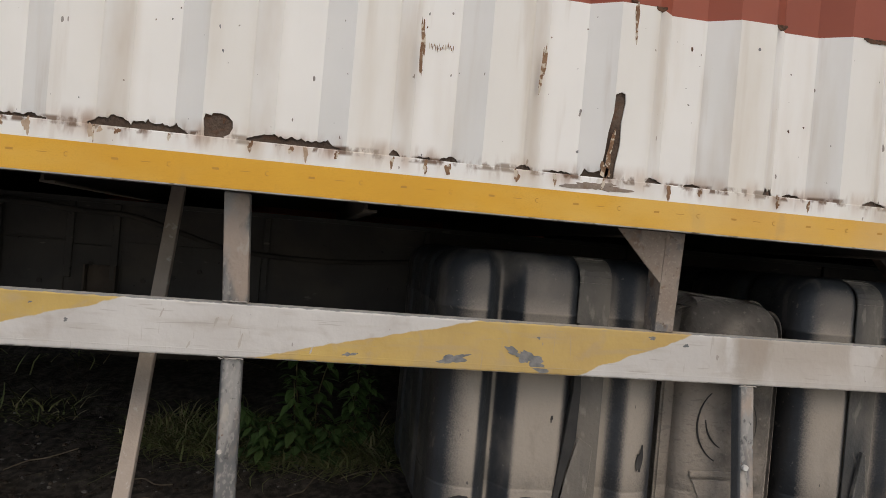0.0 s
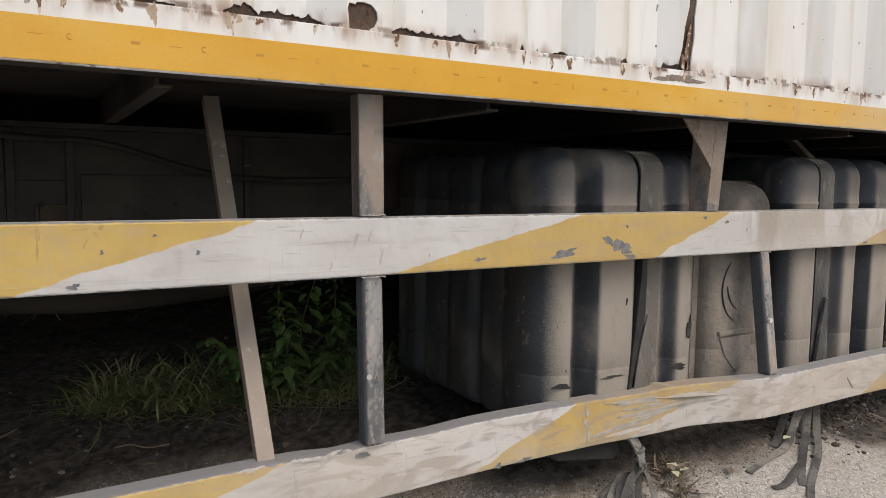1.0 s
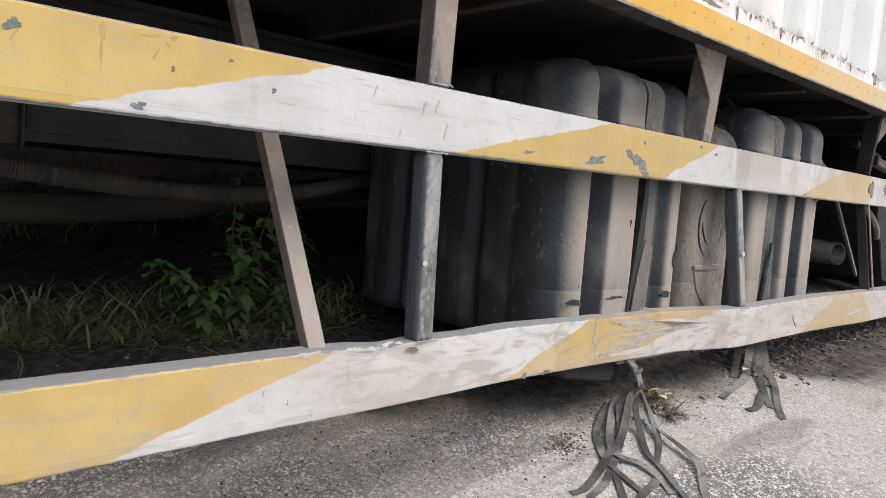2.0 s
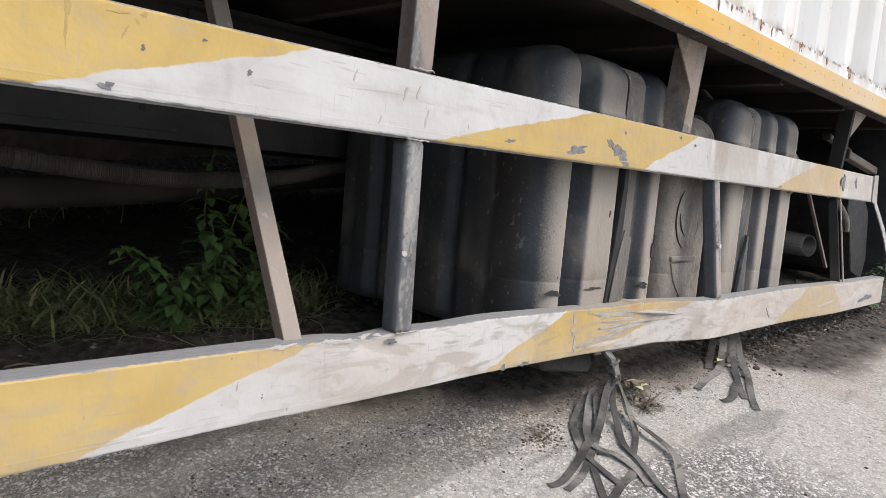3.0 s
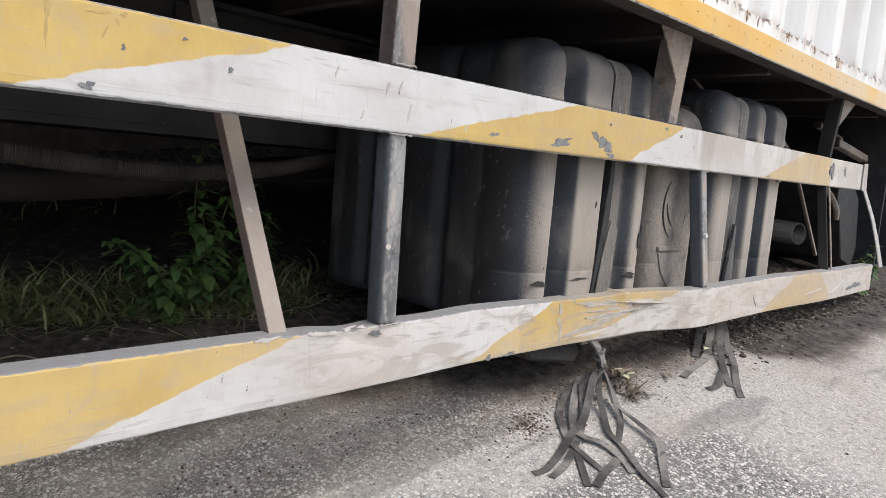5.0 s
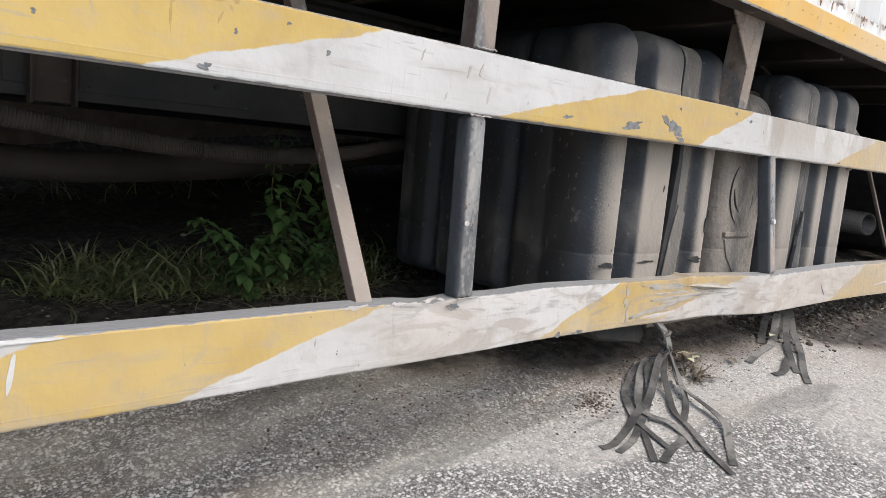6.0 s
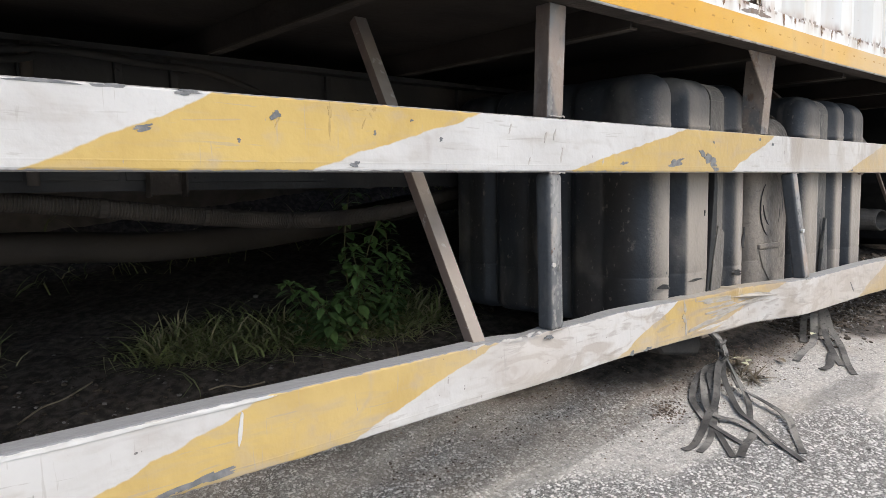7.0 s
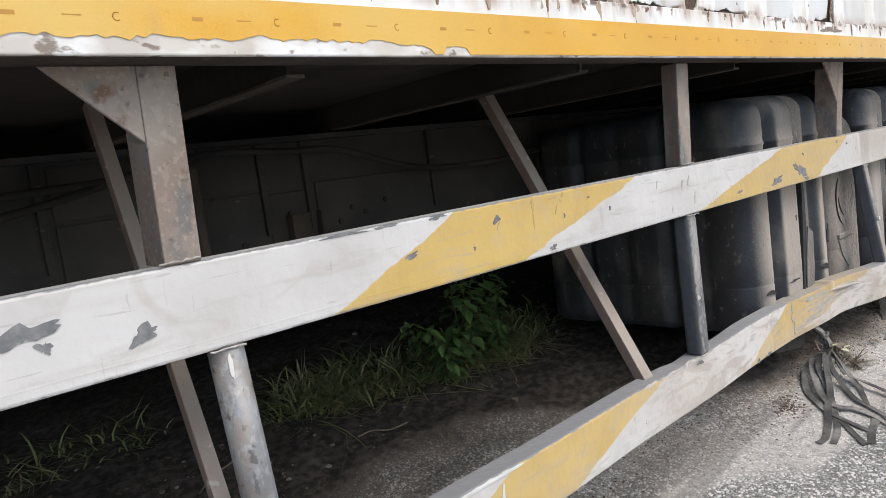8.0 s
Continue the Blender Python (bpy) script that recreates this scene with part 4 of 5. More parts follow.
r = random.Random(78)
for cx in (-0.235, -0.222, -0.15, -0.12, -0.085, -0.06):
    zt = low_z(cx) + 0.099
    part("paint_curl", bent(flake(cx, zt + r.uniform(-0.002, 0.002), r.uniform(0.012, 0.03), r.uniform(0.003, 0.007), r.randrange(999), low_y(cx) - 0.0004, 0.0008, rough=0.6, n=34, tilt=r.uniform(-0.1, 0.1)), cx), M_SMEAR, lower)

# wiped mud: long flat smears over the yellow stripe, rising towards the front
for num, (cx, cz, w, h, t) in enumerate(((0.665, 0.379, 0.23, 0.012, -0.02), (0.78, 0.376, 0.20, 0.014, -0.05), (0.70, 0.366, 0.16, 0.007, 0.02), (0.64, 0.352, 0.10, 0.006, 0.05), (0.73, 0.354, 0.19, 0.012, 0.10),
                                         (0.67, 0.341, 0.16, 0.008, 0.15), (0.585, 0.325, 0.13, 0.010, 0.16), (0.80, 0.356, 0.12, 0.006, 0.05))):
    part("mud_smear", bent(flake(cx, cz, w, h, 300 + num, low_y(cx) - 0.0008, 0.0003 + 0.0001 * num, rough=0.42, n=90, tilt=t), cx), M_MUD, lower, "wiped grey mud")


def weld(cx, y, z, w, parent, seed):
    r = random.Random(seed)
    pts = [(cx - w / 2 + w * i / 9, y + r.uniform(-0.001, 0.001), z + r.uniform(-0.001, 0.001)) for i in range(10)]
    part("weld_bead", tube(pts, lambda i: 0.0012 + 0.0006 * math.sin(i * 2.4), 7), M_WELD, parent, smooth=True)


def channel(x, w, y0, d, z0, z1, t=0.004):
    """An upright channel, open to the back."""
    a, b = x - w / 2, x + w / 2
    return extrude(((a, y0), (b, y0), (b, y0 + d), (b - t, y0 + d), (b - t, y0 + t), (a + t, y0 + t), (a + t, y0 + d), (a, y0 + d)), "z", z0, z1, 0.0008)


def lean(bm, z0=0.80, k=0.085):
    """Tip a bracket so that its top stands out to the container's edge."""
    for v in bm.verts:
        v.co.y -= k * (v.co.z - z0)
    return bm


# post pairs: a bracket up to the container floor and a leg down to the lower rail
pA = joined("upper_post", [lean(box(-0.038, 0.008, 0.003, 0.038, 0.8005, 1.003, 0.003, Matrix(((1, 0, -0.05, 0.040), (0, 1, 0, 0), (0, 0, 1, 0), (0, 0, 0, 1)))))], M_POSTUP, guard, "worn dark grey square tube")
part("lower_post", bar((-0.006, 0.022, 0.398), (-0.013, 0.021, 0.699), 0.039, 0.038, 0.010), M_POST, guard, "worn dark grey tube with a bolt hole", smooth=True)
part("bolt", tube([(-0.020, 0.004, 0.525), (-0.021, 0.000, 0.525)], 0.0045, 10), M_SMEAR, guard)
weld(-0.014, -0.001, 0.8035, 0.045, pA, 1), weld(-0.014, -0.001, 0.6985, 0.045, guard, 2), weld(0.0, low_y(0) - 0.001, 0.399, 0.045, guard, 3)


def gusset(a, b, c, y):
    return lean(extrude((a, b, c), "y", y, y + 0.005, 0.0008))


pB = part("upper_post", lean(channel(0.833, 0.040, 0.0, 0.06, 0.8005, 1.003)), M_BRACKET, guard, "dusty grey steel bracket with a gusset")
part("gusset", gusset((0.708, 1.003), (0.8125, 1.003), (0.8125, 0.898), 0.0), M_BRACKET, pB)
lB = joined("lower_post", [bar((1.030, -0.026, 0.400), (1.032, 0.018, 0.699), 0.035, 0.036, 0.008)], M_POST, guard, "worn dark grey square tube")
part("bolt", tube([(1.024, -0.0245, 0.536), (1.024, -0.0315, 0.536)], 0.006, 10), M_DRIP, guard)
weld(1.032, -0.001, 0.6985, 0.04, guard, 4), weld(1.03, low_y(1.03) - 0.001, 0.4, 0.04, guard, 5)

pC = part("upper_post", lean(channel(-1.072, 0.040, 0.0, 0.055, 0.8005, 1.003)), M_BRACKET, guard, "dusty brown steel bracket with a gusset")
part("gusset", gusset((-1.180, 1.003), (-1.0925, 1.003), (-1.0925, 0.927), 0.0), M_BRACKET, pC)
lC = part("lower_post", tube([(-1.022, 0.012, 0.40), (-1.035, 0.020, 0.699)], 0.0205, 16), M_TUBE, guard, "galvanised round tube", smooth=True)
part("drip", flake(-1.04, 0.678, 0.006, 0.03, 9, 0.0, rough=0.2), M_DRIP, lC)
weld(-1.04, -0.001, 0.6985, 0.042, guard, 6), weld(-1.076, -0.001, 0.8035, 0.045, pC, 7)

# the shaded side of this bracket is put into its dark colour
pD = part("upper_post", lean(extrude(((1.990, 0.0), (2.012, 0.0), (2.012, 0.005), (1.995, 0.005), (1.995, 0.045), (1.990, 0.045)), "z", 0.8005, 1.003, 0.0006)), M_CHASSIS, guard, "grimy steel angle bracket, coloured dark for its shaded side")
part("gusset", gusset((2.0125, 1.003), (2.14, 1.003), (2.0125, 0.91), 0.0), M_BRACKET, pD)
# dark bar and pale edge: shaded side and lit front split into two colours
part("lower_post", bar((1.915, -0.055, 0.408), (2.01, 0.018, 0.699), 0.010, 0.030, 0.002), M_CHASSIS, guard, "grimy steel angle leg, coloured dark for its shaded side")
part("post_flange", bar((1.926, -0.077, 0.408), (2.021, -0.004, 0.699), 0.012, 0.004, 0.001), M_BRACKET, guard, "dusty flange edge, coloured paler as the lit front")
plate = extrude(((2.405, 0.803), (2.452, 0.806), (2.478, 0.70), (2.512, 0.60), (2.505, 0.50), (2.488, 0.405), (2.440, 0.405), (2.462, 0.50), (2.470, 0.585), (2.440, 0.695), (2.412, 0.70)), "y", -0.006, -0.001, 0.001)
for v in plate.verts:
    v.co.y -= 0.095 * min(max((0.70 - v.co.z) / 0.29, 0), 1)
part("end_plate", plate, M_WELD, guard, "bent pale steel end plate")

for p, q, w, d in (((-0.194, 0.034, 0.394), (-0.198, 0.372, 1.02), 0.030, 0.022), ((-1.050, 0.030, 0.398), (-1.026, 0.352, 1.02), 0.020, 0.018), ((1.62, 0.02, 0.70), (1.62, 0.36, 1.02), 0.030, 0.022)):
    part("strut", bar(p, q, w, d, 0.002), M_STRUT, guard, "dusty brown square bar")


# ---- trailer chassis ----
chassis = thing("trailer_chassis", (0, 1.2, 0.7), "grime-covered steel trailer frame under the container", "trailer")


def main_beam(y, s):
    f = 0.065

    def out(d):
        return y - s * d

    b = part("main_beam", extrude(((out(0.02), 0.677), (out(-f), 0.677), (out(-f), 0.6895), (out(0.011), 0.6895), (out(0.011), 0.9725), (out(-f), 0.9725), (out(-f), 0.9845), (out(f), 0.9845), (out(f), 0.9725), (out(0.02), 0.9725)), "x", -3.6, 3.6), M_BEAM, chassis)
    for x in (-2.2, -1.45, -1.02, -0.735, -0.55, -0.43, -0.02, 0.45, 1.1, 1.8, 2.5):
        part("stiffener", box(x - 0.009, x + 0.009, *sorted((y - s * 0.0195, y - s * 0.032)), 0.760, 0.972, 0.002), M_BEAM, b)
    return b


beam = main_beam(0.80, 1)
main_beam(1.57, -1)
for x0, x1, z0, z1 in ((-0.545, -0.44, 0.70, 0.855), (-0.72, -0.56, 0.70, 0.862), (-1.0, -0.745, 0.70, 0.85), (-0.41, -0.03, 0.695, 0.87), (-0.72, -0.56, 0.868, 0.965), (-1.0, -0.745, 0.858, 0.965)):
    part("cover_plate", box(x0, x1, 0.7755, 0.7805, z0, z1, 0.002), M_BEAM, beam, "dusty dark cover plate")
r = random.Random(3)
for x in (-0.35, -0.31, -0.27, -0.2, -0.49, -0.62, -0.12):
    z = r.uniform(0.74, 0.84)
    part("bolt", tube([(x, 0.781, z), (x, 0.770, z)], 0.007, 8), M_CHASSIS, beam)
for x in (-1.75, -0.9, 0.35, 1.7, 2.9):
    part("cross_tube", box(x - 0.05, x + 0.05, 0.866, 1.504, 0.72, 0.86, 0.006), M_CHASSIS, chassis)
joined("hose_bracket", [box(-0.497, -0.423, 0.770, 0.7795, 0.668, 0.80, 0.002), box(-0.503, -0.4975, 0.748, 0.7795, 0.662, 0.80, 0.001), box(-0.4225, -0.417, 0.748, 0.7795, 0.662, 0.80, 0.001)], M_MEMBER, chassis, "rusty brown steel bracket")
# unseen black panel, added to shut out the sky past the front end
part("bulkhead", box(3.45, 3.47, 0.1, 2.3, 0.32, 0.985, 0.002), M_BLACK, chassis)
# a sagging cable and a standpipe along the frame
for i, pts in enumerate((((-1.6, 0.70, 0.83), (-1.1, 0.715, 0.88), (-0.74, 0.72, 0.955), (-0.5, 0.72, 0.948), (-0.36, 0.72, 0.94), (-0.12, 0.72, 0.875), (0.15, 0.72, 0.862), (0.45, 0.74, 0.88), (0.9, 0.75, 0.90)),
                         ((-1.9, 0.72, 0.92), (-1.2, 0.72, 0.915), (-0.8, 0.72, 0.93), (-0.72, 0.72, 0.945)))):
    part("cable", tube(spline(pts, 10), 0.008, 8), M_CHASSIS, chassis, "dusty sagging cable", smooth=True)
part("standpipe", tube(((-0.735, 0.728, 0.69), (-0.735, 0.728, 0.97)), 0.012, 10), M_HOSE, chassis, smooth=True)

# ---- hoses under the frame ----
hp = spline(((-1.5, 0.83, 0.66), (-0.95, 0.84, 0.668), (-0.66, 0.85, 0.648), (-0.36, 0.85, 0.613), (-0.12, 0.85, 0.592), (0.08, 0.85, 0.592), (0.30, 0.85, 0.613), (0.50, 0.85, 0.655), (0.75, 0.85, 0.68)), 130)
hose = thing("air_hose", hp[520], "dusty grey corrugated hose sagging below the frame", "hose")
part("sleeve", tube(hp, lambda i: 0.0222 if 195 < i < 760 and i % 3 else 0.0198, 14), M_HOSE, hose)
for i in (295, 399, 522):
    part("hose_clip", tube(hp[i - 3:i + 4], 0.0236, 14), M_HOSE, hose)
pp = spline(((-3.0, 1.08, 0.50), (-1.6, 1.1, 0.525), (-0.75, 1.1, 0.543), (-0.34, 1.1, 0.525), (0.1, 1.1, 0.555), (0.6, 1.1, 0.62), (1.2, 1.1, 0.66)), 14)
pipe = thing("air_pipe", pp[40], "thick dusty grey pipe below the frame", "pipe")
part("tube", tube(pp, 0.040, 16), M_PIPE, pipe, smooth=True)


# ---- fuel tank ----
TX0, TX1, TY0, TY1, TZ0, TZ1 = 0.388, 1.680, 0.040, 0.745, 0.322, 0.938
GROOVES = ((0.514, 0.021, 0.050), (0.721, 0.056, 0.030), (1.363, 0.050, 0.030), (1.518, 0.022, 0.050))
END_GROOVES = ((0.175, 0.010, 0.006), (0.283, 0.012, 0.022), (0.42, 0.016, 0.007), (0.556, 0.012, 0.030), (0.65, 0.010, 0.006))


def tank_y(x):
    """The front of the tank, which stands a little askew."""
    return 0.057 - 0.024 * (x - 0.5)


def soft_step(d, w, e=0.023):
    t = min(max((w + e - abs(d)) / (2 * e), 0), 1)
    return t * t * (3 - 2 * t)


def tank_ring(x0, x1, z, inset):
    """One level of the tank's outline, its flutes sunk into the front and the ends."""
    pts = []
    crn = 0.082 if x0 < 0.5 else 0.055

    def put(x, y, nx_, ny_):
        g = 0.0
        if ny_ < -0.5:
            g = max([dep * soft_step(x - c, w) for c, w, dep in GROOVES] + [0])
        elif abs(nx_) > 0.5:
            g = max([dep * soft_step(y - c, w) for c, w, dep in END_GROOVES] + [0])
        k = g + inset
        pts.append((x - nx_ * k, y - ny_ * k + tank_y(x) - TY0, z))

    nf = max(24, int((x1 - x0) / 0.0065))
    for i in range(nf + 1):
        put(x0 + crn + (x1 - x0 - 2 * crn) * i / nf, TY0, 0, -1)
    for i in range(1, 6):
        a = radians(-90 + 15 * i)
        put(x1 - crn + crn * math.cos(a), TY0 + crn + crn * math.sin(a), math.cos(a), math.sin(a))
    for i in range(61):
        put(x1, TY0 + crn + (TY1 - TY0 - 2 * crn) * i / 60, 1, 0)
    for i in range(1, 6):
        a = radians(15 * i)
        put(x1 - crn + crn * math.cos(a), TY1 - crn + crn * math.sin(a), math.cos(a), math.sin(a))
    for i in range(13):
        put(x1 - crn - (x1 - x0 - 2 * crn) * i / 12, TY1, 0, 1)
    for i in range(1, 6):
        a = radians(90 + 15 * i)
        put(x0 + crn + crn * math.cos(a), TY1 - crn + crn * math.sin(a), math.cos(a), math.sin(a))
    for i in range(61):
        put(x0, TY1 - crn - (TY1 - TY0 - 2 * crn) * i / 60, -1, 0)
    for i in range(1, 6):
        a = radians(180 + 15 * i)
        put(x0 + crn + crn * math.cos(a), TY0 + crn + crn * math.sin(a), math.cos(a), math.sin(a))
    return pts


def tank_block(x0, x1, z0, z1, rt=0.062, rb=0.035, seam=0.815, sink=0.0):
    levels = []
    for i in range(7):
        a = radians(90 * i / 6)
        levels.append((z0 + rb - rb * math.cos(a), rb - rb * math.sin(a)))
    for z in (0.38, 0.445, 0.4475, 0.45, 0.4525, 0.52, 0.60, 0.68, 0.75, seam - 0.006, seam - 0.003, seam, seam + 0.003, seam + 0.006):
        if z0 + rb < z < z1 - rt:
            levels.append((z, -0.0022 if abs(z - seam) < 0.0035 else (0.0015 if abs(z - 0.45) < 0.001 else 0.0)))
    for i in range(9):
        a = radians(90 * i / 8)
        levels.append((z1 - rt + rt * math.sin(a), rt - rt * math.cos(a)))
    bm = bmesh.new()
    rings = [[bm.verts.new(p) for p in tank_ring(x0, x1, z, d + sink)] for z, d in levels]
    n = len(rings[0])
    for a, b in zip(rings, rings[1:]):
        for i in range(n):
            bm.faces.new((a[i], a[(i + 1) % n], b[(i + 1) % n], b[i]))
    bm.faces.new(rings[0][::-1]), bm.faces.new(rings[-1])
    bmesh.ops.recalc_face_normals(bm, faces=bm.faces[:])
    return bm


tank = thing("fuel_tank", (1.04, 0.39, TZ0), "dust-covered dark ribbed plastic fuel tank held by steel bands", "fuel tank")
part("tank_body", tank_block(TX0, 0.886, TZ0, TZ1), M_TANK, tank, smooth=True)
part("tank_body", tank_block(1.185, TX1, TZ0, TZ1), M_TANK, tank, smooth=True)
part("tank_waist", tank_block(0.84, 1.23, TZ0 + 0.02, 0.85, rt=0.05, sink=0.062, seam=0.79), M_TANKDARK, tank, "grimy sunken waist between the two halves", smooth=True)
part("tank_middle", tank_block(0.905, 1.175, TZ0 + 0.01, 0.872, rt=0.075, sink=0.022, seam=0.79), M_TANKDARK, tank, "grimy middle bulge with a moulded emblem", smooth=True)
em, ty = [], tank_y(1.03)
for c, rr, a0, a1 in (((1.045, 0.60), 0.080, 130, 245), ((1.05, 0.615), 0.066, 185, 245), ((1.02, 0.60), 0.085, -20, 35), ((1.02, 0.585), 0.066, -25, 12)):
    em.append(tube([(c[0] + rr * math.cos(radians(a0 + (a1 - a0) * i / 12)), ty + 0.0215, c[1] + rr * 1.1 * math.sin(radians(a0 + (a1 - a0) * i / 12))) for i in range(13)], lambda i: 0.0010 + 0.0012 * math.sin(math.pi * i / 12), 6))
for e in em:
    part("emblem_line", e, M_BLACK, tank, "moulded curved line", smooth=True)
part("step_moulding", box(0.955, 1.090, ty + 0.015, ty + 0.05, 0.484, 0.497, 0.003), M_TANKDARK, tank)
part("pouch_moulding", extrude(((0.962, 0.478), (1.083, 0.478), (1.075, 0.43), (1.03, 0.385), (0.985, 0.43)), "y", ty + 0.0195, ty + 0.05, 0.001), M_TANKDARK, tank)
for cx, w in ((0.706, 0.070), (1.350, 0.064)):
    ty = tank_y(cx)
    band = joined("steel_band", [box(cx - w / 2, cx + w / 2, ty + 0.012, ty + 0.016, 0.36, 0.885, 0.001)]
                  + [bar((cx, ty + 0.014 + 0.058 * (1 - math.cos(radians(a))), 0.885 + 0.048 * math.sin(radians(a))), (cx, ty + 0.014 + 0.058 * (1 - math.cos(radians(a + 15))), 0.885 + 0.048 * math.sin(radians(a + 15))), w, 0.004, 0, (0, 1, 0.001)) for a in range(0, 90, 15)]
                  + [box(cx - w / 2, cx + w / 2, ty + 0.07, 0.7, 0.9335, 0.9375, 0.001)], M_STRAPS, tank, "dusty steel band")
    if cx > 1:
        part("buckle", extrude(((cx - 0.034, 0.372), (cx + 0.022, 0.372), (cx + 0.014, 0.47), (cx + 0.006, 0.555), (cx - 0.002, 0.56), (cx - 0.016, 0.47)), "y", ty - 0.004, ty + 0.006, 0.001), M_STRAPS, band, "bent steel flap")
ty = tank_y(0.67)
# black sliver that paints in the shade of the gap beside the band
part("rubber_strip", extrude(((0.670, 0.80), (0.670, 0.66), (0.656, 0.53), (0.638, 0.385), (0.647, 0.385), (0.668, 0.49), (0.685, 0.560), (0.687, 0.66), (0.677, 0.80)), "y", ty - 0.0035, ty + 0.012, 0.0008), M_BLACK, tank, "black sliver painted in for the shaded gap beside the band")
part("strap_flap", extrude(((0.690, 0.565), (0.722, 0.545), (0.716, 0.45), (0.700, 0.375), (0.652, 0.375), (0.668, 0.48)), "y", ty - 0.006, ty - 0.002, 0.001), M_STRAPS, tank, "bent steel flap")
for cx, cz, w, h in ((0.452, 0.428, 0.040, 0.013), (0.595, 0.432, 0.060, 0.006), (0.800, 0.432, 0.055, 0.013), (0.83, 0.52, 0.012, 0.05), (0.47, 0.735, 0.006, 0.02), (0.63, 0.60, 0.005, 0.012)):
    part("scrape", flake(cx, cz, w, h, int(cx * 1000), tank_y(cx), 0.0014, rough=0.5, n=24), M_RUBBER, tank, "dark scraped mark")
for p, q in (((0.66, 0.075, 0.283), (0.95, 0.070, 0.288)), ((0.95, 0.070, 0.288), (1.22, 0.060, 0.296))):
    part("carrier_edge", bar(p, q, 0.006, 0.030, 0.001, (0, 0, 1)), M_BRACKET, tank, "dusty bent steel edge below the tank")
# tank carrier below
for x in (0.62, 1.40):
    part("carrier", box(x - 0.04, x + 0.04, 0.16, 0.735, 0.300, 0.3215, 0.003), M_CHASSIS, tank, "steel carrier arm")
    part("hanger", box(x - 0.03, x + 0.03, 0.7455, 0.79, 0.300, 0.70, 0.003), M_CHASSIS, tank)

# ---- behind the tank: exhaust, mudguard, stays ----
ex = thing("exhaust_pipe", (2.1, 0.2, 0.5), "dark sooty exhaust pipe with an open end", "exhaust pipe")


def open_pipe(p, q, r0, r1, slant=1.1):
    p, q = Vector(p), Vector(q)
    bm = bmesh.new()
    t = (q - p).normalized()
    x = t.cross(Vector((0, 0, 1))).normalized()
    y = t.cross(x)
    rings = []
    for c, rad in ((p, r0), (q - t * 0.01, r0), (q, r0 - 0.001), (q, r1), (q - t * 0.01, r1 - 0.001), (p + t * 0.02, r1)):
        ring = []
        for i in range(24):
            o = rad * (math.cos(2 * math.pi * i / 24) * x + math.sin(2 * math.pi * i / 24) * y)
            ring.append(bm.verts.new(c + o + (t * slant * o.y if (c - p).length > 0.1 else t * 0)))
        rings.append(ring)
    for a, b in zip(rings, rings[1:]):
        for s in range(24):
            bm.faces.new((a[s], a[(s + 1) % 24], b[(s + 1) % 24], b[s]))
    bm.faces.new(rings[0]), bm.faces.new(rings[-1])
    bmesh.ops.recalc_face_normals(bm, faces=bm.faces[:])
    return bm


part("pipe_end", open_pipe((1.95, 0.39, 0.535), (2.30, 0.165, 0.506), 0.045, 0.041, 1.9), M_SOOT, ex, smooth=False)
part("pipe_bend", tube(spline(((1.955, 0.387, 0.5345), (1.88, 0.43, 0.55), (1.80, 0.56, 0.62), (1.79, 0.70, 0.66)), 8), 0.045, 18), M_SOOT, ex, smooth=True)
# black lining and plug put the shade inside the pipe into colour
part("lining", open_pipe((1.96, 0.3836, 0.5342), (2.30, 0.165, 0.506), 0.0407, 0.0385, 1.9), M_BLACK, ex, "black lining standing for the shade inside the pipe", smooth=False)
part("bore", tube(((1.98, 0.371, 0.5325), (2.235, 0.207, 0.5114)), 0.0380, 18), M_BLACK, ex, "black plug standing for the shade deep in the pipe", smooth=True)
guard2 = thing("mudguard", (2.3, 0.35, 0.35), "black rubber mudguard and flap beside the wheel", "mudguard")
part("flap", extrude(((1.95, 0.30), (2.62, 0.30), (3.05, 0.74), (2.90, 0.86), (1.95, 0.86)), "y", 0.46, 0.466, 0.001), M_RUBBER, guard2)
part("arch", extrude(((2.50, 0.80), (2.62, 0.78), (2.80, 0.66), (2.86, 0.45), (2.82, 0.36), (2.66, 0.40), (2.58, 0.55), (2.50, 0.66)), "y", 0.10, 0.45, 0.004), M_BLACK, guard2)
# unseen black panel, added so that the gap behind the end post stays dark
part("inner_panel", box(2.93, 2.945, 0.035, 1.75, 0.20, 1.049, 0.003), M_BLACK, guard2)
stay = thing("stay_rod", (2.3, 0.2, 0.5), "thin grey diagonal stay rod", "stay rod")
part("rod", bar((2.10, 0.16, 0.80), (2.42, 0.13, 0.42), 0.012, 0.012, 0.002), M_STRUT, stay)
part("eye", bar((2.05, 0.19, 0.86), (2.10, 0.16, 0.80), 0.02, 0.006, 0.002), M_STRUT, stay)
hook = thing("hook_tube", (2.5, 0.1, 0.6), "short bent grey tube hanging behind the end post", "tube")
part("tube", tube(spline(((2.28, 0.12, 0.72), (2.40, 0.10, 0.67), (2.46, 0.09, 0.62), (2.48, 0.09, 0.575)), 8), 0.012, 10), M_STRUT, hook, smooth=True)
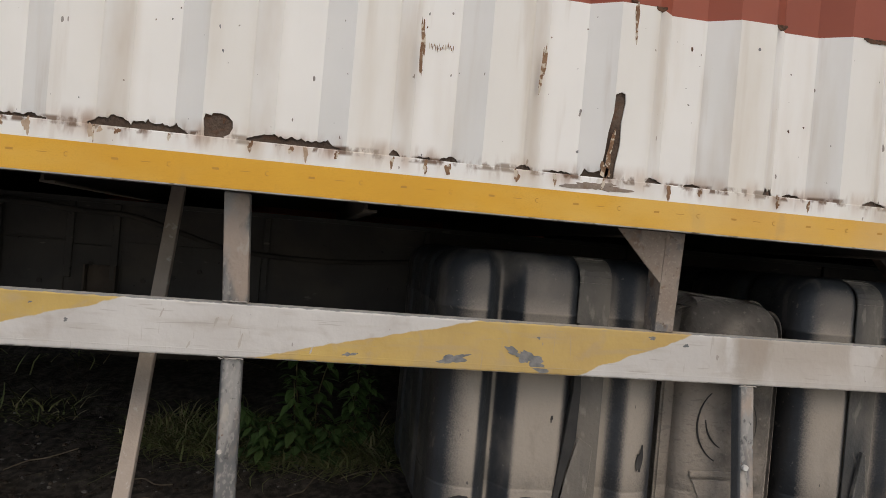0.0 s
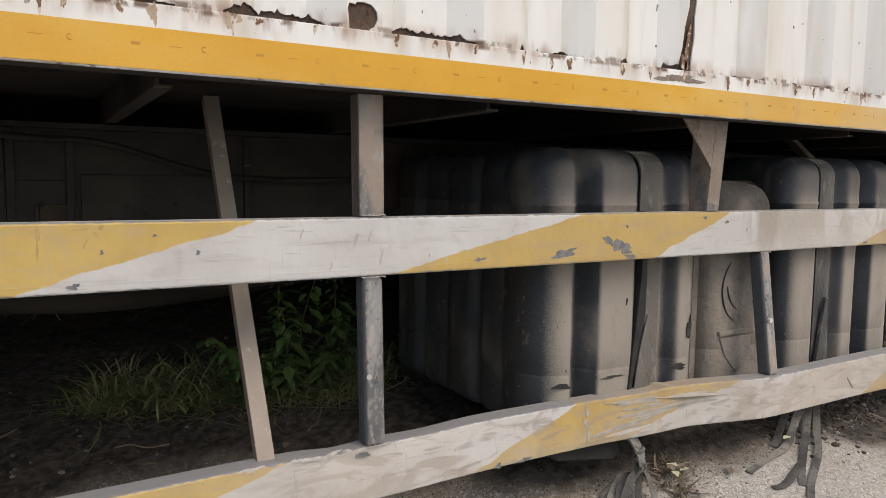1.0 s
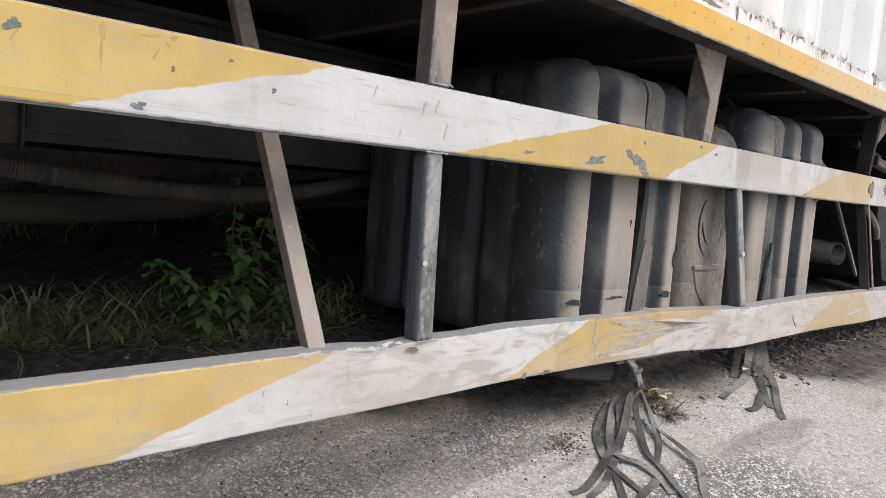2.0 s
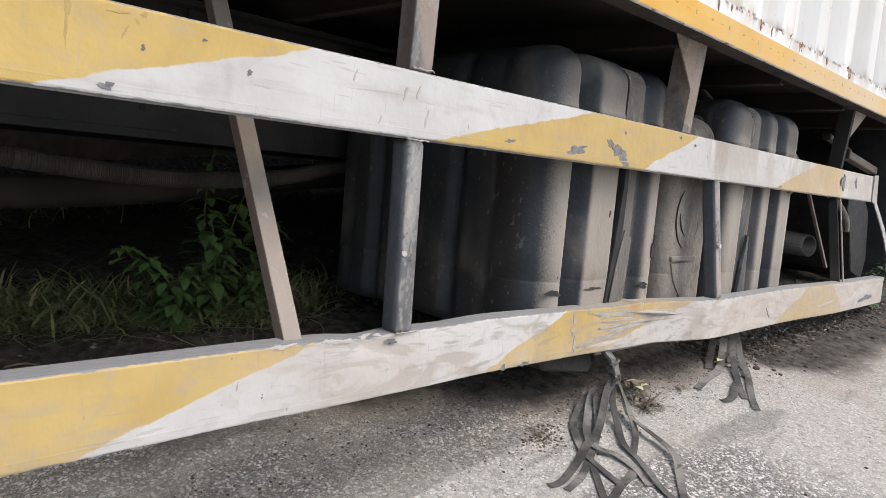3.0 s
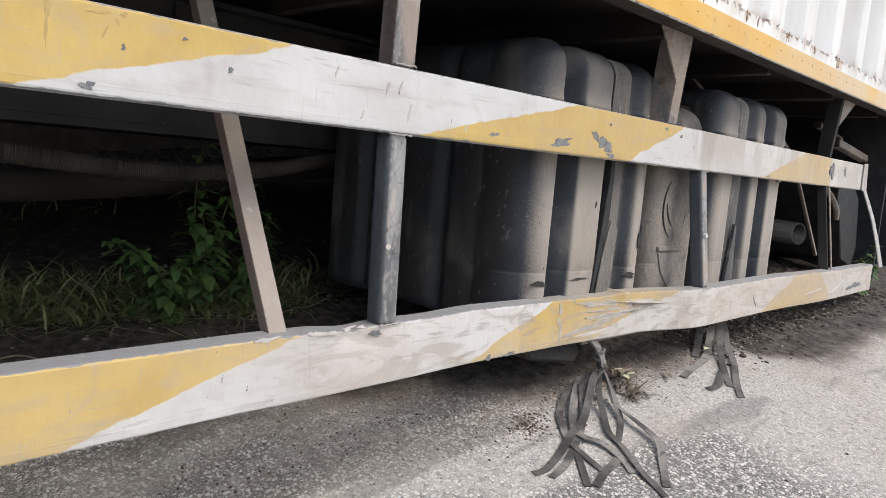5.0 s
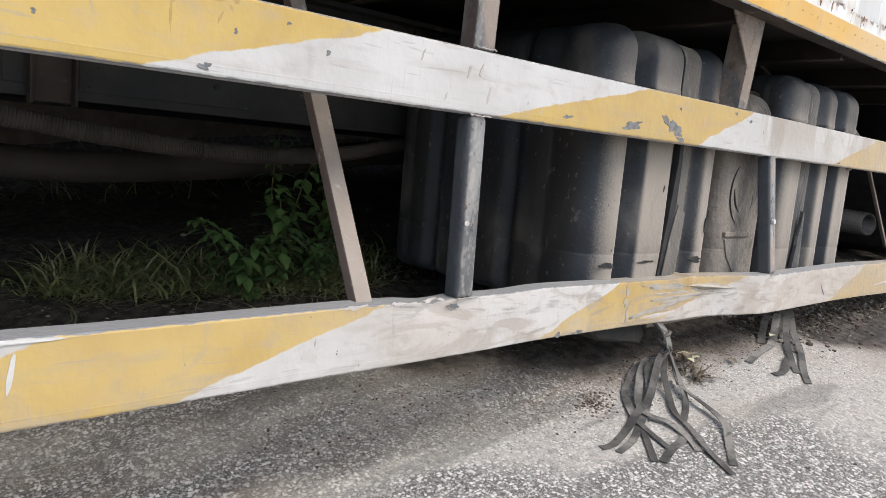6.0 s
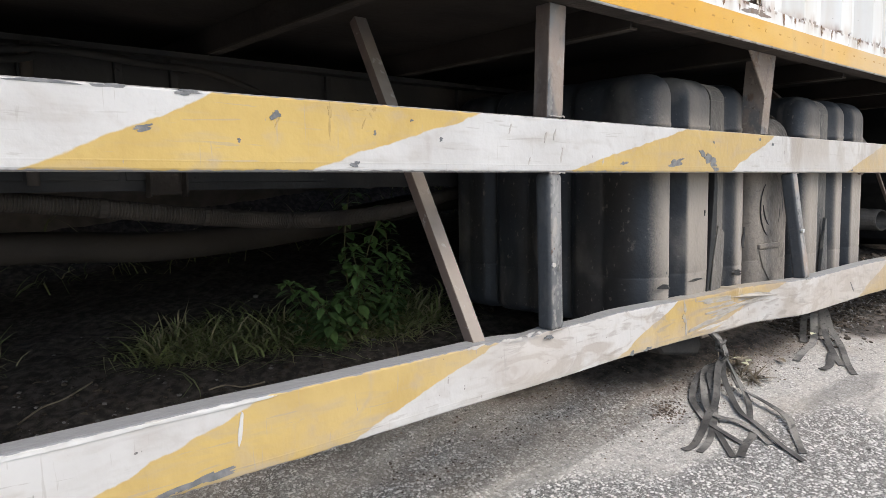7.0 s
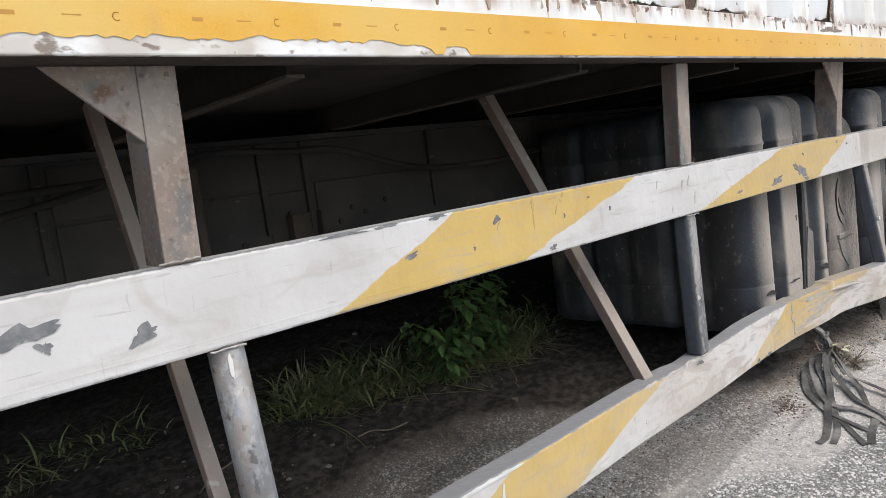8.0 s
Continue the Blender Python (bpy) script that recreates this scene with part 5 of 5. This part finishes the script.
for i, (p, q, rr) in enumerate((((2.42, 0.12, 0.885), (2.925, 0.14, 0.85), 0.020), ((2.50, 0.17, 0.79), (2.925, 0.20, 0.765), 0.024), ((2.45, 0.20, 0.955), (2.925, 0.25, 0.935), 0.014))):
    o = thing("frame_bar", p, "dusty grey steel bar of the front running gear", "bar", "bars of the running gear")
    part("shaft", bar(p, q, rr * 1.6, rr * 2, 0.006), M_BRACKET, o)
    part("end_cap", bar(Vector(p) - Vector((0.02, 0, 0)), p, rr * 1.9, rr * 2.3, 0.004), M_CHASSIS, o)
# a battered box corner under the lower rail
tray = thing("mud_tray", (0.56, 0.12, 0.24), "dented dark sheet-metal corner hanging below the lower rail", "tray")
part("sheet_corner", extrude(((0.40, 0.30), (0.60, 0.30), (0.625, 0.262), (0.605, 0.238), (0.44, 0.266)), "y", 0.05, 0.17, 0.006), M_CHASSIS, tray)
part("hanger", box(0.47, 0.50, 0.10, 0.13, 0.296, 0.3295, 0.001), M_CHASSIS, tray)


# ---- webbing bundles ----
def ribbon(points, width, twist, thick=0.0016):
    """A flat strip along points, turning about its run."""
    pts = spline(points, 9)
    bm = bmesh.new()
    rows = []
    n = len(pts)
    for i, p in enumerate(pts):
        t = (pts[min(i + 1, n - 1)] - pts[max(i - 1, 0)]).normalized()
        f = i / (n - 1)
        side = t.cross(Vector((0, 0, 1)))
        if side.length < 0.15:
            side = Vector((1, 0.4, 0))
        side.normalize()
        up = side.cross(t).normalized()
        a = twist[0] * (1 - f) ** 2 + twist[1] * math.sin(f * math.pi * 1.5) * (1 - f)
        u = side * math.cos(a) + up * math.sin(a)
        w = (up * math.cos(a) - side * math.sin(a)) * thick * 0.5
        h = width * 0.5 * (0.75 + 0.25 * min(1, f * 4))
        rows.append([bm.verts.new(p + u * h + w), bm.verts.new(p - u * h + w), bm.verts.new(p - u * h - w), bm.verts.new(p + u * h - w)])
    for a, b in zip(rows, rows[1:]):
        for j in range(4):
            bm.faces.new((a[j], a[(j + 1) % 4], b[(j + 1) % 4], b[j]))
    bm.faces.new(rows[0][::-1]), bm.faces.new(rows[-1])
    bmesh.ops.recalc_face_normals(bm, faces=bm.faces[:])
    return bm


def on_ground(x, y, lift=0.004):
    return (x, y, ground_z(x, y) + lift)


def bundle(top, runs, width, seed, label):
    """Straps tied at the top, each hanging and then lying along its run over the road: x, y and lift."""
    r = random.Random(seed)
    th = thing("strap_bundle", top, label, "straps", "bundles of torn webbing straps")
    tx, ty, tz = top
    for q, (dz, turn) in enumerate(((0.010, 0.5), (-0.004, -0.5))):
        part("strap_wrap", tube([(tx + 0.0115 * math.cos(a * 0.7854), ty + 0.0100 * math.sin(a * 0.7854), tz + dz + 0.005 * math.cos(a * 0.7854 + turn)) for a in range(9)], 0.0042, 6), M_WEB, th, smooth=True)
    for hung, run, wide in runs:
        pts = [on_ground(x, y, lift) for x, y, lift in run]
        if hung:
            dx, dy = r.uniform(-0.011, 0.011), r.uniform(-0.008, 0.006)
            pts = [(tx + dx * 1.5, ty + 0.078, tz + 0.075), (tx + dx * 1.2, ty + 0.030 + dy, tz + 0.034), (tx + dx * 0.8, ty + dy, tz + 0.004), (tx + dx, ty - 0.006 + dy, tz - 0.03)] + pts
        part("strap", ribbon(pts, width * wide, (r.uniform(-1.0, 1.0), r.uniform(-0.9, 0.9)) if hung else (0, 0.1)), M_WEB, th)
    return th


bundle((0.634, 0.006, 0.262), (
    (True, ((0.610, 0.045, 0.035), (0.523, 0.020, 0.008), (0.467, -0.032, 0.006), (0.439, -0.073, 0.005), (0.427, -0.121, 0.004), (0.418, -0.160, 0.003)), 1.25),
    (True, ((0.600, -0.005, 0.06), (0.531, -0.037, 0.016), (0.465, -0.054, 0.010), (0.396, -0.077, 0.006), (0.331, -0.092, 0.003), (0.300, -0.087, 0.003)), 1.35),
    (True, ((0.590, 0.010, 0.05), (0.540, -0.030, 0.010), (0.456, -0.072, 0.004), (0.375, -0.105, 0.003), (0.319, -0.113, 0.002)), 1.2),
    (True, ((0.605, 0.030, 0.045), (0.535, -0.005, 0.020), (0.490, -0.040, 0.010), (0.476, -0.074, 0.010), (0.493, -0.110, 0.008), (0.485, -0.161, 0.005), (0.463, -0.199, 0.003)), 1.35),
    (False, ((0.440, -0.085, 0.003), (0.424, -0.097, 0.004), (0.387, -0.136, 0.003), (0.355, -0.170, 0.003)), 1.15),
    (False, ((0.480, -0.150, 0.003), (0.467, -0.159, 0.004), (0.416, -0.166, 0.003), (0.368, -0.179, 0.003)), 1.35),
    (True, ((0.620, -0.010, 0.04), (0.589, -0.048, 0.010), (0.541, -0.093, 0.008), (0.521, -0.139, 0.006), (0.487, -0.185, 0.010), (0.470, -0.225, 0.005), (0.450, -0.275, 0.003)), 1.15),
    (True, ((0.650, -0.010, 0.05), (0.640, -0.050, 0.018), (0.617, -0.094, 0.018), (0.609, -0.140, 0.014), (0.586, -0.184, 0.012), (0.537, -0.220, 0.006), (0.478, -0.262, 0.003)), 1.2),
    (True, ((0.640, -0.040, 0.03), (0.600, -0.085, 0.006), (0.530, -0.123, 0.003)), 1.0),
    (True, ((0.612, 0.015, 0.05), (0.560, -0.005, 0.012), (0.520, -0.030, 0.006)), 1.1),
    (True, ((0.655, 0.000, 0.07), (0.662, -0.012, 0.03), (0.650, -0.035, 0.010)), 0.8)), 0.0125, 4, "torn grey-black webbing straps knotted under the lower rail")
bundle((1.275, 0.030, 0.285), (
    (True, ((1.205, 0.030, 0.05), (1.130, 0.005, 0.012), (1.085, -0.015, 0.004)), 1.3),
    (True, ((1.220, 0.010, 0.05), (1.108, -0.033, 0.010), (1.018, -0.045, 0.005), (0.932, -0.057, 0.003)), 1.4),
    (True, ((1.255, 0.005, 0.06), (1.154, -0.053, 0.016), (1.052, -0.113, 0.006), (0.996, -0.152, 0.003)), 1.2),
    (True, ((1.290, 0.010, 0.06), (1.225, -0.040, 0.020), (1.150, -0.092, 0.010), (1.020, -0.158, 0.005), (0.963, -0.194, 0.003)), 1.2),
    (False, ((1.070, -0.095, 0.004), (1.020, -0.115, 0.006), (0.963, -0.131, 0.004), (0.929, -0.125, 0.003)), 1.4),
    (True, ((1.260, 0.020, 0.05), (1.230, 0.000, 0.012), (1.200, -0.025, 0.004)), 1.2)), 0.0140, 8, "torn grey-black webbing straps hanging behind the lower rail")


# ---- plants, soil and litter ----
def leaf(bm, base, way, size, r, mat_up=Vector((0, 0, 1))):
    """One pointed leaf, folded along its rib and drooping."""
    way = way.normalized()
    side = way.cross(mat_up)
    if side.length < 0.1:
        side = Vector((1, 0, 0))
    side.normalize()
    up = side.cross(way)
    rows = []
    for f, w in ((0.0, 0.06), (0.18, 0.55), (0.40, 1.0), (0.65, 0.78), (0.85, 0.38), (1.0, 0.02)):
        c = base + way * size * f - Vector((0, 0, 1)) * size * 0.25 * f * f
        h = side * size * 0.27 * w
        rows.append([bm.verts.new(c - h + up * size * 0.05 * w), bm.verts.new(c), bm.verts.new(c + h + up * size * 0.05 * w)])
    for a, b in zip(rows, rows[1:]):
        bm.faces.new((a[0], a[1], b[1], b[0])), bm.faces.new((a[1], a[2], b[2], b[1]))


def weed(stems, size, seed, label):
    """An upright weed: leaning stems with leaves in pairs."""
    r = random.Random(seed)
    th = thing("weed", stems[0][0], label, "weed", "weeds under the trailer")
    crown = bmesh.new()
    sb = []
    for p, q in stems:
        p, q = Vector(p), Vector(q)
        bend = Vector((r.uniform(-0.04, 0.04), r.uniform(-0.04, 0.04), 0))
        pts = [p + (q - p) * (i / 8) + bend * math.sin(math.pi * i / 8) for i in range(9)]
        sb.append(tube(pts, lambda i: 0.0030 - 0.0002 * i, 6))
        turn = r.uniform(0, 3.1)
        for i in range(1, 9):
            for half in (0.0, 0.5):
                c = pts[i] + (pts[i] - pts[i - 1]) * half
                for a0 in (0, 2.1, 4.2):
                    a = turn + a0 + r.uniform(-0.5, 0.5)
                    leaf(crown, c + Vector((math.cos(a), math.sin(a), 0)) * 0.012, Vector((math.cos(a), math.sin(a) - 0.35, r.uniform(-0.65, 0.35))), size * r.uniform(0.5, 1.15) * (1.05 - 0.05 * i), r)
                turn += 1.15
        for s in range(4):
            a = r.uniform(0, 6.28)
            leaf(crown, pts[8], Vector((math.cos(a), math.sin(a), 1.1)), size * 0.5, r)
    joined("stem", sb, M_STEM, th)
    part("leaves", crown, M_LEAF, th, "fresh green pointed leaves")
    return th


def root(x, y):
    return (x, y, ground_z(x, y) - 0.01)


def stalk(x, y, dx, dy, h):
    b = root(x, y)
    return (b, (x + dx, y + dy, b[2] + h))


weed((stalk(0.15, 0.90, -0.05, -0.04, 0.46), stalk(0.18, 0.92, 0.03, -0.05, 0.36), stalk(0.11, 0.90, -0.02, -0.06, 0.27), stalk(0.23, 0.95, 0.06, 0.0, 0.30)), 0.072, 21, "tall leafy green weed growing below the hose")
weed((stalk(0.00, 0.90, -0.05, -0.05, 0.18), stalk(-0.03, 0.91, -0.06, -0.02, 0.20), stalk(0.04, 0.88, -0.01, -0.06, 0.15)), 0.066, 22, "low leafy green weed among the grass")
weed((stalk(0.24, 0.90, 0.03, -0.04, 0.20), stalk(0.30, 0.93, 0.03, 0.0, 0.22), stalk(0.18, 0.86, 0.02, -0.05, 0.13)), 0.055, 23, "low leafy green weed beside the tank")
weed((stalk(2.50, 0.02, 0.05, -0.05, 0.16), stalk(2.53, 0.0, -0.03, -0.06, 0.20)), 0.04, 25, "small green weed at the guard's end")


def blades(name, spots, seed, label, h0, h1, mat=M_GRASS):
    r = random.Random(seed)
    v, f = [], []
    for cx, cy, spread, n in spots:
        for _ in range(n):
            x, y = r.gauss(cx, spread), r.gauss(cy, spread * 0.7)
            a, h, e = r.uniform(0, 6.28), r.uniform(h0, h1), radians(r.uniform(4, 74))
            w = r.uniform(0.0016, 0.0038)
            sx, sy = -math.sin(a) * w, math.cos(a) * w
            z = ground_z(x, y) - 0.01
            droop, curl = r.uniform(0.2, 1.0), r.uniform(-0.9, 0.9)
            i = len(v)
            for s, k in ((0, 0.8), (0.3, 1), (0.6, 0.85), (0.85, 0.45)):
                o = h * math.cos(e) * s * (1 + 0.3 * s)
                px, py, pz = x + math.cos(a + curl * s) * o, y + math.sin(a + curl * s) * o, z + h * math.sin(e) * s * (1 - droop * s)
                v += [(px - sx * k, py - sy * k, pz), (px + sx * k, py + sy * k, pz)]
            o = h * math.cos(e) * 1.3
            v.append((x + math.cos(a + curl) * o, y + math.sin(a + curl) * o, z + h * math.sin(e) * (1 - droop)))
            f += [(i, i + 1, i + 3, i + 2), (i + 2, i + 3, i + 5, i + 4), (i + 4, i + 5, i + 7, i + 6), (i + 6, i + 7, i + 8)]
    me = bpy.data.meshes.new(name)
    me.from_pydata(v, [], f)
    me.materials.append(mat)
    return tagged(new(name, me), label, "grass", kind="stuff")


r = random.Random(31)
spots = []
for i in range(14):
    x = -0.36 + 0.060 * i
    y = lerp_table(((-0.46, 1.18), (-0.20, 1.06), (0.02, 0.93), (0.25, 0.86), (0.48, 0.88)), x)
    spots += [(x, y + r.uniform(-0.03, 0.03), 0.040, 260), (x + 0.03, y + 0.10 + r.uniform(-0.04, 0.04), 0.05, 200)]
far = [(-1.35 + 0.10 * i, 1.46 + r.uniform(-0.07, 0.10), 0.07, 55) for i in range(7)]
blades("grass", spots + far, 32, "green and straw-coloured grass tufts in the shade under the trailer", 0.05, 0.16)
blades("tall_grass", [(-0.10, 1.0, 0.06, 26), (0.10, 0.96, 0.06, 20), (-0.32, 1.1, 0.06, 20)], 35, "a few long grass stalks standing out of the tufts", 0.22, 0.34)
blades("verge_grass", [(-3 + 0.35 * i, 2.35 + r.uniform(-0.15, 0.3), 0.2, 60) for i in range(20)], 33, "rank grass along the added far bank", 0.12, 0.30)
blades("dry_grass", [(0.745, -0.005, 0.018, 110), (0.735, -0.025, 0.016, 60), (0.78, 0.03, 0.022, 80), (0.80, 0.07, 0.02, 40), (1.55, 0.03, 0.10, 70), (1.75, 0.06, 0.10, 110), (2.05, 0.03, 0.10, 110), (2.15, 0.12, 0.12, 90), (2.3, -0.02, 0.08, 80), (2.45, 0.05, 0.06, 60)], 34, "dry straw and withered stalks on the soil", 0.02, 0.07, M_DRY)


def clods(name, n, where, s0, s1, seed, label, cat, mat):
    """Loose lumps: small uneven stones lying on the ground."""
    r = random.Random(seed)
    base = bmesh.new()
    bmesh.ops.create_icosphere(base, subdivisions=1, radius=1.0)
    bv = [v.co.copy() for v in base.verts]
    bf = [[v.index for v in f.verts] for f in base.faces]
    base.free()
    v, f = [], []
    for _ in range(n):
        x, y = where(r)
        s = s0 + (s1 - s0) * r.random() ** 7
        sx, sy, sz, a = s * r.uniform(0.7, 1.3), s * r.uniform(0.7, 1.3), s * r.uniform(0.4, 0.8), r.uniform(0, 6.28)
        z = ground_z(x, y) + sz * 0.3
        i = len(v)
        for p in bv:
            k = 1 + 0.35 * (r.random() - 0.5)
            px, py = p.x * sx * k, p.y * sy * k
            v.append((x + px * math.cos(a) - py * math.sin(a), y + px * math.sin(a) + py * math.cos(a), z + p.z * sz * k))
        f += [[i + j for j in q] for q in bf]
    me = bpy.data.meshes.new(name)
    me.from_pydata(v, [], f)
    me.materials.append(mat)
    return tagged(new(name, me), label, cat, kind="stuff")


clods("soil_clods", 7000, lambda r: (r.uniform(-1.3, 1.6), min(1.5, 0.74 + abs(r.gauss(0, 0.30)))), 0.0010, 0.010, 51, "dark crumbs of soil and small stones under the trailer", "soil", M_CLOD)
clods("soil_heap", 22000, lambda r: (1.1 + 1.65 * r.random() ** 0.8, 0.075 + r.gauss(0, 0.075)), 0.0010, 0.0095, 52, "dark crumbled soil scraped up at the road edge", "soil", M_CLOD)
clods("edge_soil", 3000, lambda r: (0.75 - 1.0 * r.random() ** 1.6, 0.24 + r.gauss(0, 0.06)), 0.0006, 0.0034, 56, "dark soil crumbs along the shaded road edge", "soil", M_CRUMB)
clods("spilled_soil", 6500, lambda r: (r.gauss(0.80, 0.26), r.gauss(0.055, 0.055)), 0.0006, 0.0032, 53, "brown crumbs of soil spilled on the road", "soil", M_CRUMB)
clods("soil_patch", 700, lambda r: (r.gauss(0.42, 0.022), r.gauss(0.03, 0.018)), 0.0006, 0.004, 55, "small patch of brown soil crumbs on the asphalt", "soil", M_CRUMB)
clods("grit", 420, lambda r: (r.uniform(-0.8, 1.9), r.uniform(-0.75, 0.2)), 0.0008, 0.0034, 54, "fine grit scattered over the asphalt", "grit", M_CRUMB)

# fallen leaves and twigs
pale = bmesh.new()
r = random.Random(71)
for i, (x, y) in enumerate(((0.765, 0.002), (0.775, 0.012), (0.752, 0.010), (1.10, -0.03))):
    leaf(pale, Vector(on_ground(x, y, 0.028)), Vector((math.cos(i * 2.1), math.sin(i * 2.1), 0.25)), 0.034, r)
k = Mat("pale_leaf", (0.52, 0.54, 0.34), (0.62, 0.60, 0.42), 40, rough=0.7, bump=0.2)
pm = bpy.data.meshes.new("pale_leaves")
pale.to_mesh(pm)
pale.free()
pm.materials.append(k.done())
tagged(new("pale_leaves", pm), "pale yellow-green fallen leaves on the dry tuft", "leaves", kind="stuff")
fl = bmesh.new()
for i, (x, y) in enumerate(((0.768, 0.012), (0.78, 0.0), (0.76, 0.03), (-0.68, 1.17), (-0.62, 0.9), (0.03, 0.62), (-0.3, 0.72), (-0.9, 1.1), (0.9, -0.02))):
    b = Vector(on_ground(x, y, 0.03 if i < 3 else 0.006))
    leaf(fl, b, Vector((math.cos(i * 2.1), math.sin(i * 2.1), 0.15)), 0.035, r)
fm = bpy.data.meshes.new("fallen_leaves")
fl.to_mesh(fm)
fl.free()
fm.materials.append(M_DRY)
tagged(new("fallen_leaves", fm), "a few pale fallen leaves on the soil", "leaves", kind="stuff")
for x, y, a, n in ((-0.75, 0.98, 0.4, 0.20), (-0.35, 0.85, -0.5, 0.14), (0.25, 0.75, 0.15, 0.22), (0.1, 0.66, 0.9, 0.12), (2.05, 0.10, 0.6, 0.18), (1.8, 0.12, 2.2, 0.16)):
    p = [on_ground(x + n * s * math.cos(a), y + n * s * math.sin(a) + 0.01 * math.sin(s * 9), 0.006) for s in (0, 0.3, 0.6, 1.0)]
    tw = thing("twig", p[0], "thin dry twig lying on the soil", "twig", "twigs")
    part("stick", tube(spline(p, 4), 0.0022, 6), M_DRY, tw)

# ---- unseen wall, added to keep sky light out from the trailer's far side ----
fw = part("wall_far", box(-9.0, 9.0, 2.62, 2.80, -1.2, 2.3, 0.01), M_LINING)
tagged(fw, "plain unseen wall added beyond the trailer to block the sky", "wall", kind="structure")
